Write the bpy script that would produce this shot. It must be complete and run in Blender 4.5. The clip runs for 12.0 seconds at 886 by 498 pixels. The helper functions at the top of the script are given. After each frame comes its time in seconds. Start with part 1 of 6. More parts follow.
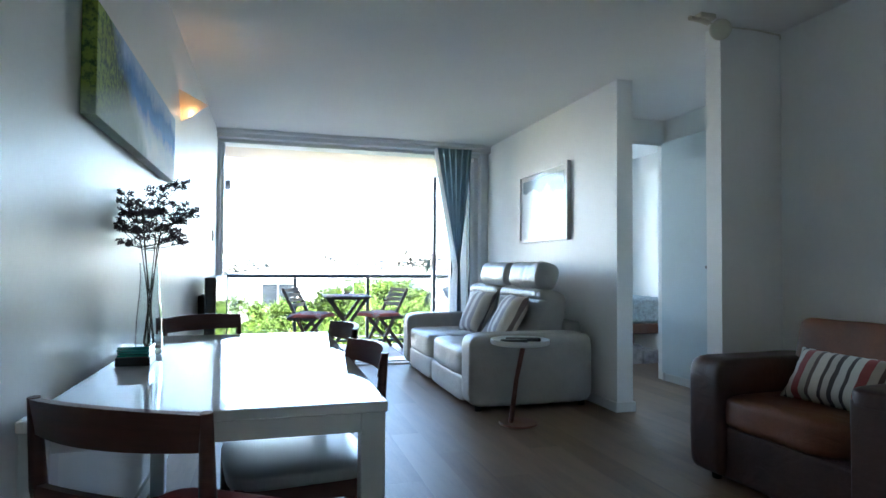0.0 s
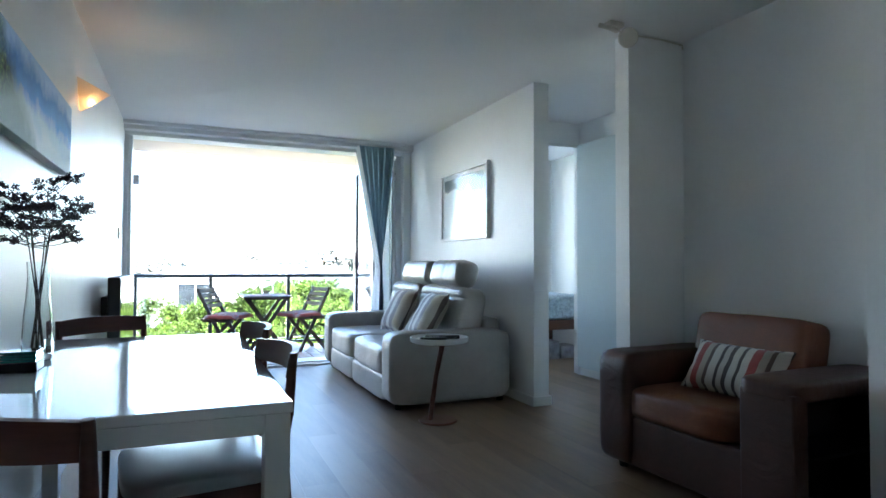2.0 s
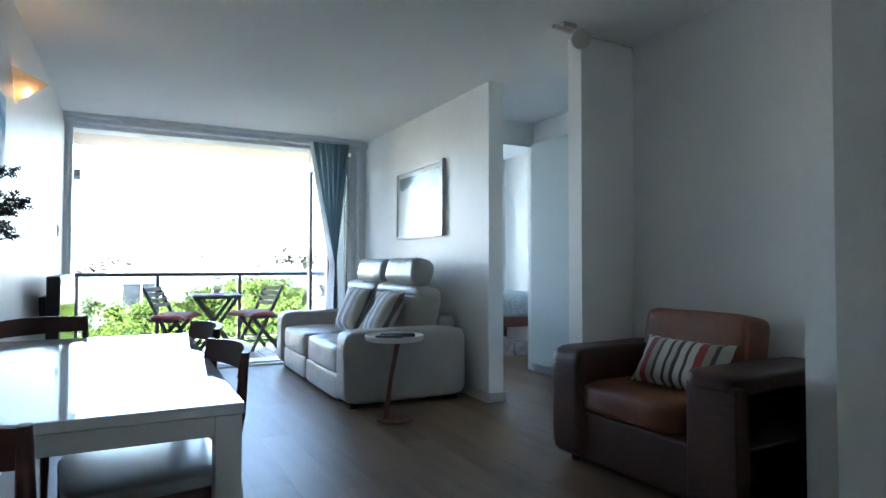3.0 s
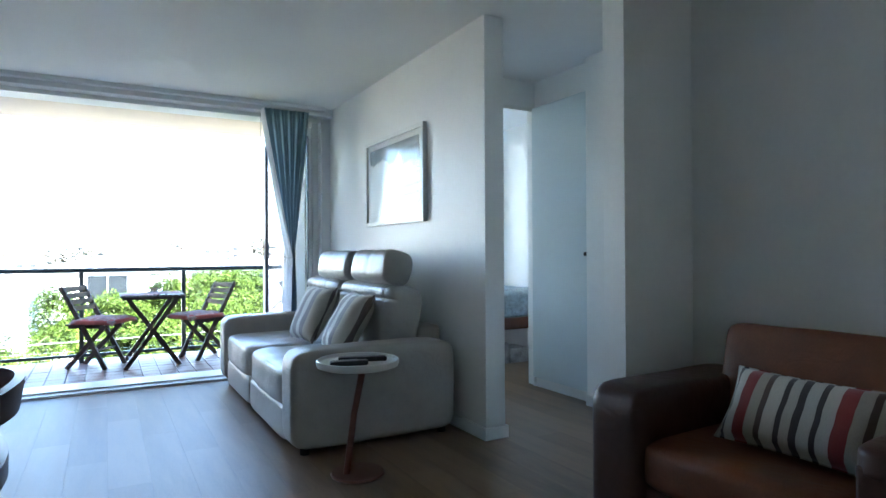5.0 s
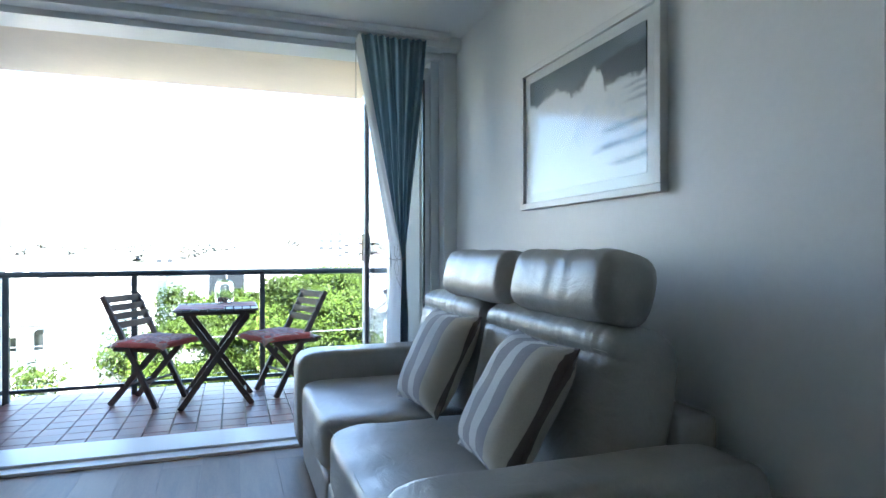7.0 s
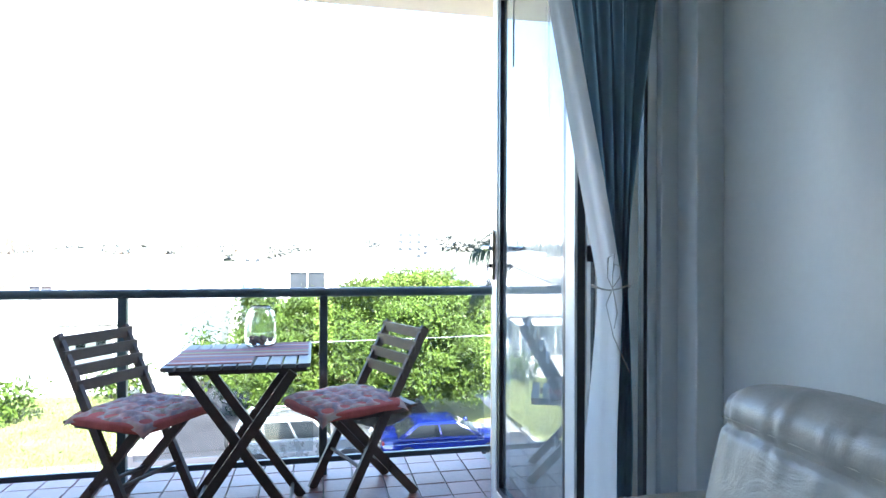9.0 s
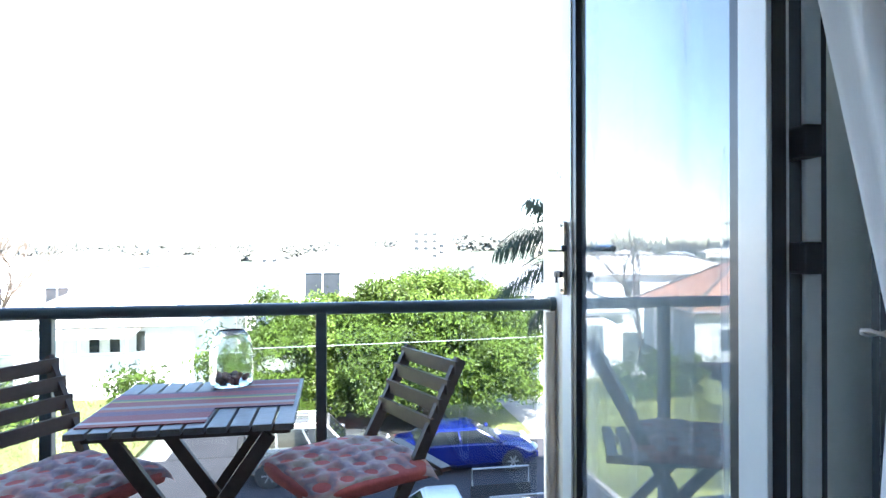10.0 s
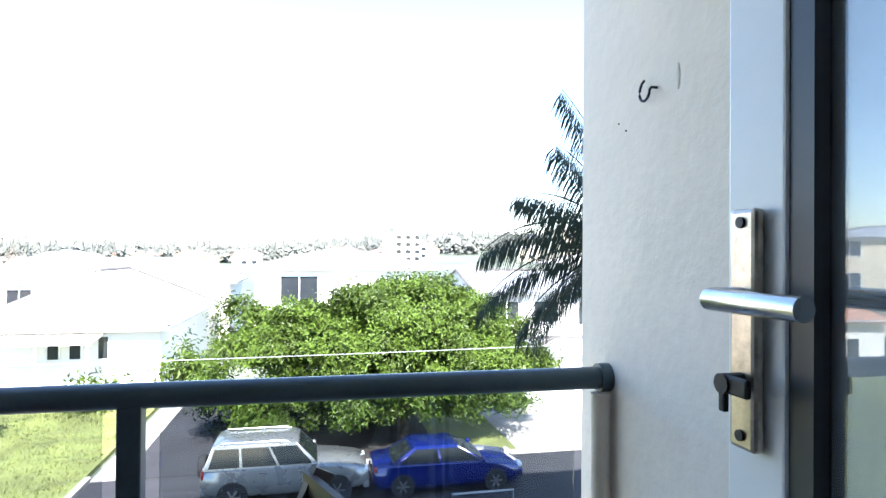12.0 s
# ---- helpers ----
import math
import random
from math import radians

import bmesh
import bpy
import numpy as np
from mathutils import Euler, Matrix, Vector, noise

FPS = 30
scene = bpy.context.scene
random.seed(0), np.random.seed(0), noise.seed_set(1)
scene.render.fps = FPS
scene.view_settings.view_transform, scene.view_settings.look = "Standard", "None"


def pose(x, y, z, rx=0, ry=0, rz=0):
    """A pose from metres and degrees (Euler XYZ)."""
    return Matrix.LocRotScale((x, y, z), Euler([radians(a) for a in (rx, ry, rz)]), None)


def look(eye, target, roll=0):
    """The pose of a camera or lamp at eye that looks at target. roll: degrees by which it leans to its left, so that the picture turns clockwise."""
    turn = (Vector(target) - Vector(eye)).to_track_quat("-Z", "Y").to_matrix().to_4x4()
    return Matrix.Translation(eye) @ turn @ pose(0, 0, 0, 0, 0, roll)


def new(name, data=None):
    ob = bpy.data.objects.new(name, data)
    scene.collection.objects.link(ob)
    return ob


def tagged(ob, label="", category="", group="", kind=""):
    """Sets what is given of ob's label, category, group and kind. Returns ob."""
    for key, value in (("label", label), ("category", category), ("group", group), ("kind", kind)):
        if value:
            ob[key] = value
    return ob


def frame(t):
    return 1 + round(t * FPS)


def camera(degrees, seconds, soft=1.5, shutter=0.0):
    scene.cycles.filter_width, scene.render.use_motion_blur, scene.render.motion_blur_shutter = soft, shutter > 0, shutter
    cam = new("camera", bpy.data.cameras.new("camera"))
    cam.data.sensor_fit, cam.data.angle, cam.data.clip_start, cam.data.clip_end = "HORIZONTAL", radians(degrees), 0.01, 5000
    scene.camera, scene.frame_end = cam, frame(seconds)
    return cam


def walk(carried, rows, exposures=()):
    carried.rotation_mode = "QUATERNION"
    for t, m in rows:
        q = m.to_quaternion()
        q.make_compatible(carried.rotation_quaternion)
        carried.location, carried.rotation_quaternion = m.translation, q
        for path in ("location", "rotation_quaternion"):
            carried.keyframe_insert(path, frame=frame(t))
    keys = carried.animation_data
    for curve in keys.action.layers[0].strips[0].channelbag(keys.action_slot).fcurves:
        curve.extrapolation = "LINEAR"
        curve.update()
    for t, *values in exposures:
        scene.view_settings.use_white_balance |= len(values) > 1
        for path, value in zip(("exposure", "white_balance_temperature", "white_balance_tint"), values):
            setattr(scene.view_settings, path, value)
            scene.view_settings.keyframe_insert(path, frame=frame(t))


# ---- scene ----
cam = camera(72.9, 12.0)
PATH = [
    (0, (0.525, -0.181, 1.042), (1.081, 1.739, 1.1), 0.4),
    (0.5, (0.541, -0.181, 1.04), (1.121, 1.733, 1.098), 0.4),
    (1, (0.554, -0.182, 1.039), (1.186, 1.715, 1.097), 0.3),
    (1.5, (0.564, -0.176, 1.035), (1.27, 1.694, 1.093), 0.2),
    (2, (0.57, -0.195, 1.038), (1.356, 1.644, 1.094), 0.2),
    (2.5, (0.576, -0.197, 1.036), (1.439, 1.606, 1.089), 0.1),
    (3, (0.57, -0.191, 1.036), (1.491, 1.584, 1.086), 0.1),
    (3.2, (0.567, -0.171, 1.032), (1.503, 1.596, 1.082), 0.1),
    (4.8, (0.998, 0.634, 1.065), (1.979, 2.377, 1.073), -0.3),
    (5, (1.072, 0.802, 1.067), (2.053, 2.545, 1.078), -0.3),
    (5.5, (1.237, 1.295, 1.063), (2.194, 3.051, 1.065), -0.3),
    (6, (1.368, 1.757, 1.086), (2.209, 3.571, 1.089), -0.2),
    (6.5, (1.479, 2.231, 1.086), (2.24, 4.081, 1.09), -0.1),
    (7, (1.588, 2.721, 1.084), (2.25, 4.608, 1.087), -0.1),
    (7.5, (1.654, 3.219, 1.087), (2.213, 5.14, 1.096), 0.3),
    (7.7, (1.696, 3.46, 1.083), (2.21, 5.393, 1.099), 0.3),
    (9.3, (1.794, 5.046, 1.124), (2.19, 7.007, 1.13), 0.5),
    (9.5, (1.806, 5.214, 1.119), (2.187, 7.178, 1.125), 0.6),
    (10, (1.868, 5.615, 1.128), (2.23, 7.583, 1.132), -0.1),
    (10.5, (1.919, 5.951, 1.129), (2.282, 7.918, 1.133), 0.1),
    (11, (1.954, 6.206, 1.158), (2.347, 8.167, 1.162), 0.0),
    (11.5, (2.046, 6.475, 1.105), (2.455, 8.433, 1.111), 0.3),
    (12, (2.152, 6.795, 1.169), (2.571, 8.751, 1.184), 0.4),
]
walk(cam, [(t, look(eye, target, roll)) for t, eye, target, roll in PATH],
     exposures=[(t, e, 5960, 11) for t, e in ((0, 4.28), (3.2, 4.28), (5.5, 4.05), (6.5, 3.82), (7.7, 3.7), (9.3, 3.56), (10, 3.28), (10.5, 2.9), (11.5, 2.42), (12, 2.42))])

# ---- world and sun ----
SUN_EL, SUN_AZ = radians(48), radians(176)      # azimuth clockwise from +y
world = bpy.data.worlds.new("world")
scene.world = world
world.use_nodes = True
wn, wl = world.node_tree.nodes, world.node_tree.links
sky = wn.new("ShaderNodeTexSky")
sky.sky_type, sky.sun_disc = "NISHITA", False
sky.sun_elevation, sky.sun_rotation = SUN_EL, SUN_AZ
sky.air_density, sky.dust_density, sky.ozone_density = 1.0, 0.5, 1.0
wl.new(sky.outputs[0], wn["Background"].inputs[0])
wn["Background"].inputs[1].default_value = 0.125
sun = new("sun", bpy.data.lights.new("sun", "SUN"))
sun.data.energy, sun.data.angle, sun.data.color = 4.6, radians(0.53), (1.0, 0.93, 0.84)
sun_way = Vector((math.sin(SUN_AZ) * math.cos(SUN_EL), math.cos(SUN_AZ) * math.cos(SUN_EL), math.sin(SUN_EL)))
sun.matrix_basis = look(sun_way * 60, (0, 0, 0))

GROUND = -6.0
CEIL = 2.42


# ---- materials ----
def nodes_of(name):
    m = bpy.data.materials.new(name)
    m.use_nodes = True
    n, l = m.node_tree.nodes, m.node_tree.links
    return m, n, l, n["Principled BSDF"]


def noise_at(n, l, scale, detail=4.0, rough=0.55, stretch=None):
    co = n.new("ShaderNodeTexCoord")
    tx = n.new("ShaderNodeTexNoise")
    tx.inputs["Scale"].default_value, tx.inputs["Detail"].default_value = scale, detail
    tx.inputs["Roughness"].default_value = rough
    if stretch:
        mp = n.new("ShaderNodeMapping")
        mp.inputs["Scale"].default_value = stretch
        l.new(co.outputs["Object"], mp.inputs[0])
        l.new(mp.outputs[0], tx.inputs["Vector"])
    else:
        l.new(co.outputs["Object"], tx.inputs["Vector"])
    return tx


def ramp(n, l, src, stops, constant=False):
    r = n.new("ShaderNodeValToRGB")
    e = r.color_ramp.elements
    while len(e) > 1:
        e.remove(e[len(e) - 1])
    e[0].position, e[0].color = max(0.0, min(1.0, stops[0][0])), (*stops[0][1], 1)
    for p, c in stops[1:]:
        el = e.new(max(0.0, min(1.0, p)))
        el.color = (*c, 1)
    if constant:
        r.color_ramp.interpolation = "CONSTANT"
    l.new(src, r.inputs[0])
    return r


def bump_to(n, l, b, src, strength, dist=0.01):
    bp = n.new("ShaderNodeBump")
    bp.inputs["Strength"].default_value, bp.inputs["Distance"].default_value = strength, dist
    l.new(src, bp.inputs["Height"])
    l.new(bp.outputs[0], b.inputs["Normal"])


def mat(name, base, rough=0.5, metal=0.0, vary=0.1, scale=3.0, fine=60.0, bump=0.1, spec=0.5, coat=0.0,
        stretch=None, rand=0.0, dist=0.01):
    """A surface with broad patches, fine grain and a little relief."""
    m, n, l, b = nodes_of(name)
    b.inputs["Metallic"].default_value, b.inputs["Specular IOR Level"].default_value = metal, spec
    b.inputs["Coat Weight"].default_value = coat
    broad = noise_at(n, l, scale, 5, 0.6, stretch)
    grain = noise_at(n, l, fine, 4, 0.6, stretch)
    add = n.new("ShaderNodeMath")
    add.operation = "MULTIPLY_ADD"
    l.new(grain.outputs["Fac"], add.inputs[0])
    add.inputs[1].default_value = 0.35
    l.new(broad.outputs["Fac"], add.inputs[2])
    src = add.outputs[0]
    if rand:
        info = n.new("ShaderNodeObjectInfo")
        ra = n.new("ShaderNodeMath")
        ra.operation = "MULTIPLY_ADD"
        l.new(info.outputs["Random"], ra.inputs[0])
        ra.inputs[1].default_value = rand
        l.new(src, ra.inputs[2])
        src = ra.outputs[0]
    lo = tuple(max(0, c * (1 - vary * 1.6)) for c in base)
    hi = tuple(min(1, c * (1 + vary * 1.6)) for c in base)
    r = ramp(n, l, src, [(0.35, lo), (1.0 + rand, hi)])
    l.new(r.outputs[0], b.inputs["Base Color"])
    rr = n.new("ShaderNodeMapRange")
    l.new(broad.outputs["Fac"], rr.inputs[0])
    rr.inputs[3].default_value, rr.inputs[4].default_value = max(0.02, rough * 0.82), min(1, rough * 1.18)
    l.new(rr.outputs[0], b.inputs["Roughness"])
    if bump:
        bump_to(n, l, b, grain.outputs["Fac"], bump, dist)
    return m


def stripes(name, axis, period, stops, rough=0.85, offset=0.0, weave=400.0, tilt=0.0):
    """Woven cloth with bands of colour across one axis of the thing."""
    m, n, l, b = nodes_of(name)
    co = n.new("ShaderNodeTexCoord")
    sp = n.new("ShaderNodeSeparateXYZ")
    l.new(co.outputs["Object"], sp.inputs[0])
    ma = n.new("ShaderNodeMath")
    ma.operation = "MULTIPLY_ADD"
    l.new(sp.outputs[axis], ma.inputs[0])
    ma.inputs[1].default_value, ma.inputs[2].default_value = 1 / period, offset
    fr = n.new("ShaderNodeMath")
    fr.operation = "FRACT"
    l.new(ma.outputs[0], fr.inputs[0])
    r = ramp(n, l, fr.outputs[0], stops, True)
    gr = noise_at(n, l, weave, 2)
    mx = n.new("ShaderNodeMix")
    mx.data_type, mx.blend_type = "RGBA", "MULTIPLY"
    mx.inputs["Factor"].default_value = 0.5
    l.new(r.outputs[0], mx.inputs[6])
    g2 = ramp(n, l, gr.outputs["Fac"], [(0.3, (0.55, 0.55, 0.55)), (0.7, (1, 1, 1))])
    l.new(g2.outputs[0], mx.inputs[7])
    l.new(mx.outputs[2], b.inputs["Base Color"])
    b.inputs["Roughness"].default_value = rough
    b.inputs["Sheen Weight"].default_value = 0.3
    bump_to(n, l, b, gr.outputs["Fac"], 0.3, 0.002)
    return m


def glass(name, tint=(1, 1, 1), rough=0.0, ior=1.45):
    m, n, l, b = nodes_of(name)
    b.inputs["Base Color"].default_value = (*tint, 1)
    b.inputs["Roughness"].default_value, b.inputs["IOR"].default_value = rough, ior
    b.inputs["Transmission Weight"].default_value = 1.0
    return m


def pane(name, tint=(0.96, 0.98, 0.98), gain=1.0, streak_mix=0.0, blur=0.0):
    """Thin sheet glass: clear, with a mirror that grows towards grazing sight."""
    m, n, l, b = nodes_of(name)
    tr, gl, mx, lw = (n.new("ShaderNodeBsdfTransparent"), n.new("ShaderNodeBsdfGlossy"),
                      n.new("ShaderNodeMixShader"), n.new("ShaderNodeLayerWeight"))
    tr.inputs[0].default_value, gl.inputs["Roughness"].default_value = (*tint, 1), blur
    lw.inputs[0].default_value = 0.5
    pw, mu = n.new("ShaderNodeMath"), n.new("ShaderNodeMath")
    pw.operation, pw.inputs[1].default_value = "POWER", 5.0
    mu.operation, mu.use_clamp = "MULTIPLY_ADD", True
    mu.inputs[1].default_value, mu.inputs[2].default_value = 0.96 * min(1.0, gain), 0.04 * gain
    l.new(lw.outputs["Facing"], pw.inputs[0])
    l.new(pw.outputs[0], mu.inputs[0])
    l.new(mu.outputs[0], mx.inputs[0])
    l.new(tr.outputs[0], mx.inputs[1])
    l.new(gl.outputs[0], mx.inputs[2])
    out = mx
    if streak_mix:
        # pale upright streaks mixed over the sheet
        di, m2 = n.new("ShaderNodeBsdfDiffuse"), n.new("ShaderNodeMixShader")
        di.inputs[0].default_value = (0.75, 0.80, 0.86, 1)
        st = noise_at(n, l, 3.0, 3, 0.55, (4.2, 1.0, 0.10))
        fr = ramp(n, l, st.outputs["Fac"], [(0.46, (0, 0, 0)), (0.62, (streak_mix, streak_mix, streak_mix)), (0.75, (streak_mix * 2, streak_mix * 2, streak_mix * 2))])
        l.new(fr.outputs[0], m2.inputs[0])
        l.new(mx.outputs[0], m2.inputs[1])
        l.new(di.outputs[0], m2.inputs[2])
        out = m2
    l.new(out.outputs[0], n["Material Output"].inputs[0])
    return m


WALL = mat("wall_paint", (0.85, 0.86, 0.85), 0.42, vary=0.035, scale=1.4, fine=45, bump=0.14, dist=0.004)
CEILING = mat("ceiling_paint", (0.85, 0.85, 0.84), 0.7, vary=0.03, scale=0.9, fine=70, bump=0.1, dist=0.003)
TRIM = mat("trim_gloss_white", (0.78, 0.79, 0.78), 0.3, vary=0.03, fine=30, bump=0.03)
DOORPAINT = mat("door_paint", (0.62, 0.70, 0.72), 0.32, vary=0.03, scale=1.2, fine=30, bump=0.03)
PLANK = mat("floor_plank", (0.19, 0.13, 0.085), 0.40, spec=0.24, vary=0.24, scale=2.2, fine=30, bump=0.06, stretch=(7, 0.8, 7),
            rand=0.35, dist=0.003)
SUBFLOOR = mat("subfloor", (0.06, 0.045, 0.03), 0.8)
TILE = mat("terracotta_tile", (0.155, 0.068, 0.058), 0.42, vary=0.25, scale=6, fine=50, bump=0.25, rand=0.5, dist=0.004)
GROUT = mat("grout", (0.22, 0.2, 0.18), 0.9, vary=0.2)
RENDERWALL = mat("painted_render", (0.74, 0.68, 0.60), 0.75, vary=0.07, scale=2.0, fine=28, bump=0.45, dist=0.006)
SOFFIT = mat("soffit_paint", (0.74, 0.64, 0.52), 0.8, vary=0.06, scale=1.5, fine=40, bump=0.2, dist=0.004)
ALU = mat("white_powder_coat", (0.76, 0.78, 0.79), 0.3, vary=0.02, bump=0.02)
GASKET = mat("dark_gasket", (0.025, 0.03, 0.04), 0.4, vary=0.1, bump=0.02)
RAILPAINT = mat("slate_green_rail_paint", (0.055, 0.085, 0.10), 0.32, vary=0.12, scale=6, fine=90, bump=0.08, dist=0.002)
PANE = pane("window_glass")
DOORGLASS = pane("door_glass", (0.66, 0.72, 0.76), 3.8, 0.15)
RAILGLASS = pane("balustrade_glass", (0.79, 0.82, 0.83))
VASEGLASS = glass("clear_vase_glass", (0.93, 0.97, 0.97))


def leather(name, base, rough, vary):
    """Upholstery leather: fine pores, soft creases, a satin coat."""
    m = mat(name, base, rough, vary=vary, scale=4, fine=140, bump=0.0)
    n, l, b = m.node_tree.nodes, m.node_tree.links, m.node_tree.nodes["Principled BSDF"]
    pore, crease = noise_at(n, l, 260, 2), noise_at(n, l, 12, 4, 0.55, (1, 0.6, 1))
    crease.inputs["Distortion"].default_value = 1.4
    b1, b2 = n.new("ShaderNodeBump"), n.new("ShaderNodeBump")
    b1.inputs["Strength"].default_value, b1.inputs["Distance"].default_value = 0.30, 0.014
    b2.inputs["Strength"].default_value, b2.inputs["Distance"].default_value = 0.22, 0.0015
    l.new(crease.outputs["Fac"], b1.inputs["Height"])
    l.new(pore.outputs["Fac"], b2.inputs["Height"])
    l.new(b1.outputs[0], b2.inputs["Normal"])
    l.new(b2.outputs[0], b.inputs["Normal"])
    return m


LEATHER = leather("grey_leather", (0.37, 0.355, 0.325), 0.36, 0.12)
SEAM = mat("leather_stitching", (0.42, 0.40, 0.35), 0.7, bump=0)
TAN = leather("tan_leather", (0.165, 0.056, 0.022), 0.42, 0.3)
DARKTAN = leather("dark_brown_leather", (0.058, 0.022, 0.014), 0.42, 0.3)
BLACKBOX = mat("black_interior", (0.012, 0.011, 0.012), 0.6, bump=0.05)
TEAK = mat("dark_teak", (0.085, 0.028, 0.020), 0.38, vary=0.3, scale=5, fine=50, bump=0.08, stretch=(1, 1, 9), dist=0.002)
GARDENWOOD = mat("stained_garden_wood", (0.075, 0.05, 0.042), 0.5, vary=0.3, scale=5, fine=60, bump=0.2, dist=0.003)
SLATWOOD = mat("grey_garden_slat", (0.20, 0.19, 0.19), 0.45, vary=0.25, scale=7, fine=60, bump=0.2, dist=0.003)
# base colour raised to carry the window's grazing sheen on the seats
VINYL = mat("sheen_grey_vinyl", (0.34, 0.37, 0.39), 0.30, vary=0.1, fine=160, bump=0.15, dist=0.002)
REDSEAT = mat("red_wool_seat", (0.34, 0.026, 0.022), 0.85, vary=0.2, fine=300, bump=0.5, dist=0.002)
GLOSSWHITE = mat("white_lacquer", (0.8, 0.81, 0.82), 0.07, vary=0.01, scale=1, bump=0, coat=0.6)
TABLEBODY = mat("white_satin_lacquer", (0.74, 0.75, 0.75), 0.3, vary=0.02, bump=0.02)
TEALGLASS = mat("teal_coaster_glass", (0.02, 0.22, 0.2), 0.05, vary=0.1, bump=0, coat=1)
BLACKGLOSS = mat("black_gloss_plastic", (0.012, 0.012, 0.014), 0.38, vary=0.05, bump=0.02)
SCREEN = mat("screen_glass", (0.008, 0.008, 0.01), 0.08, vary=0.02, bump=0)
REMOTEKEY = mat("remote_key_grey", (0.3, 0.3, 0.31), 0.5, bump=0)
COPPER = mat("brown_stem_paint", (0.16, 0.065, 0.045), 0.4, metal=0.3, vary=0.12, bump=0.03)
DRYFLOWER = mat("dried_flower", (0.05, 0.032, 0.042), 0.9, vary=0.4, scale=40)
STEM = mat("dried_stem", (0.045, 0.035, 0.028), 0.85, vary=0.2)
CHROME = mat("brushed_chrome", (0.62, 0.62, 0.62), 0.24, metal=1, vary=0.05, fine=120, bump=0.06, dist=0.001)
WORNSTEEL = mat("worn_handle_steel", (0.46, 0.41, 0.34), 0.34, metal=1, vary=0.35, scale=22, fine=160, bump=0.08, dist=0.001)
IRON = mat("dark_iron", (0.03, 0.03, 0.032), 0.5, metal=0.6, vary=0.2)


def cloth(name, base, through_light, vary, stretch):
    """A woven drape that lets some light through."""
    m = mat(name, base, 0.85, vary=vary, scale=3, fine=260, bump=0.25, stretch=stretch, dist=0.002)
    n, l = m.node_tree.nodes, m.node_tree.links
    tl, mx = n.new("ShaderNodeBsdfTranslucent"), n.new("ShaderNodeMixShader")
    tl.inputs[0].default_value = (*[min(1, c * 1.6) for c in base], 1)
    mx.inputs[0].default_value = through_light
    l.new(n["Principled BSDF"].outputs[0], mx.inputs[1])
    l.new(tl.outputs[0], mx.inputs[2])
    l.new(mx.outputs[0], n["Material Output"].inputs[0])
    return m


CURTAIN = cloth("teal_curtain", (0.18, 0.265, 0.32), 0.38, 0.1, (1, 1, 0.2))
LINING = cloth("white_curtain_lining", (0.82, 0.82, 0.82), 0.4, 0.04, (1, 1, 0.2))
CORD = mat("tie_cord", (0.42, 0.40, 0.38), 0.8, vary=0.1)
PAPERWHITE = mat("white_picture_mount", (0.82, 0.82, 0.81), 0.6, vary=0.02, bump=0.02)
OLDPLASTIC = mat("cream_plastic", (0.62, 0.6, 0.52), 0.45, vary=0.05, bump=0.03)
QUILT = mat("blue_grey_quilt", (0.36, 0.42, 0.46), 0.9, vary=0.35, scale=26, fine=120, bump=0.8, dist=0.01)
BEDWOOD = mat("bed_wood", (0.13, 0.05, 0.025), 0.45, vary=0.2, stretch=(1, 7, 1))
CARDBOX = mat("storage_box", (0.35, 0.33, 0.34), 0.7, vary=0.4, scale=9)
# near-black ground: the shade below the street tree is put into this colour
SHADEBED = mat("shade_dark_bed", (0.030, 0.026, 0.022), 0.95, vary=0.4, scale=2.0, fine=16, bump=1.0, dist=0.05)
ASPHALT = mat("asphalt", (0.040, 0.040, 0.044), 0.95, spec=0.15, vary=0.25, scale=0.5, fine=30, bump=0.4)
CONCRETE = mat("pale_concrete", (0.36, 0.33, 0.295), 0.9, spec=0.2, vary=0.15, scale=0.6, fine=14, bump=0.3)
GRASS = mat("lawn", (0.20, 0.22, 0.065), 0.95, vary=0.45, scale=0.5, fine=24, bump=1.0, dist=0.05)
FARLAND = mat("distant_land", (0.12, 0.14, 0.10), 0.95, vary=0.4, scale=0.02, fine=0.3, bump=0)
LEAF = mat("tree_leaf", (0.062, 0.100, 0.012), 0.5, spec=0.25, vary=0.6, scale=0.8, fine=6, bump=0)
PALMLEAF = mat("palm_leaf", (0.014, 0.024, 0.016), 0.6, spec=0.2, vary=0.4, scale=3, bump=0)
# greyed foliage: the haze of distance is mixed into the base colour
HAZELEAF = mat("hazy_pine", (0.13, 0.135, 0.115), 0.9, vary=0.4, scale=0.05, bump=0)
BARK = mat("bark", (0.12, 0.09, 0.065), 0.9, vary=0.35, scale=4, fine=20, bump=0.8, stretch=(3, 3, 0.6), dist=0.03)
HOUSEWHITE = mat("house_white_render", (0.78, 0.76, 0.72), 0.8, vary=0.05, scale=0.4, fine=6, bump=0.1)
HOUSECREAM = mat("house_cream_render", (0.66, 0.58, 0.43), 0.8, vary=0.06, scale=0.4, fine=6, bump=0.1)
ROOFPALE = mat("pale_roof_tiles", (0.66, 0.62, 0.57), 0.7, vary=0.08, scale=0.7, fine=8, bump=0.3)
RIDGECAP = mat("ridge_mortar", (0.13, 0.12, 0.11), 0.85, vary=0.25, scale=1.5, fine=9, bump=0.3)
ROOFRED = mat("terracotta_roof_tiles", (0.42, 0.23, 0.15), 0.75, vary=0.2, scale=0.7, fine=8, bump=0.4)
ROOFGREY = mat("grey_metal_roof", (0.36, 0.38, 0.40), 0.5, vary=0.1, scale=0.5, bump=0.1)
DARKPANE = mat("dark_window_pane", (0.03, 0.035, 0.04), 0.08, vary=0.2, scale=0.7, bump=0)
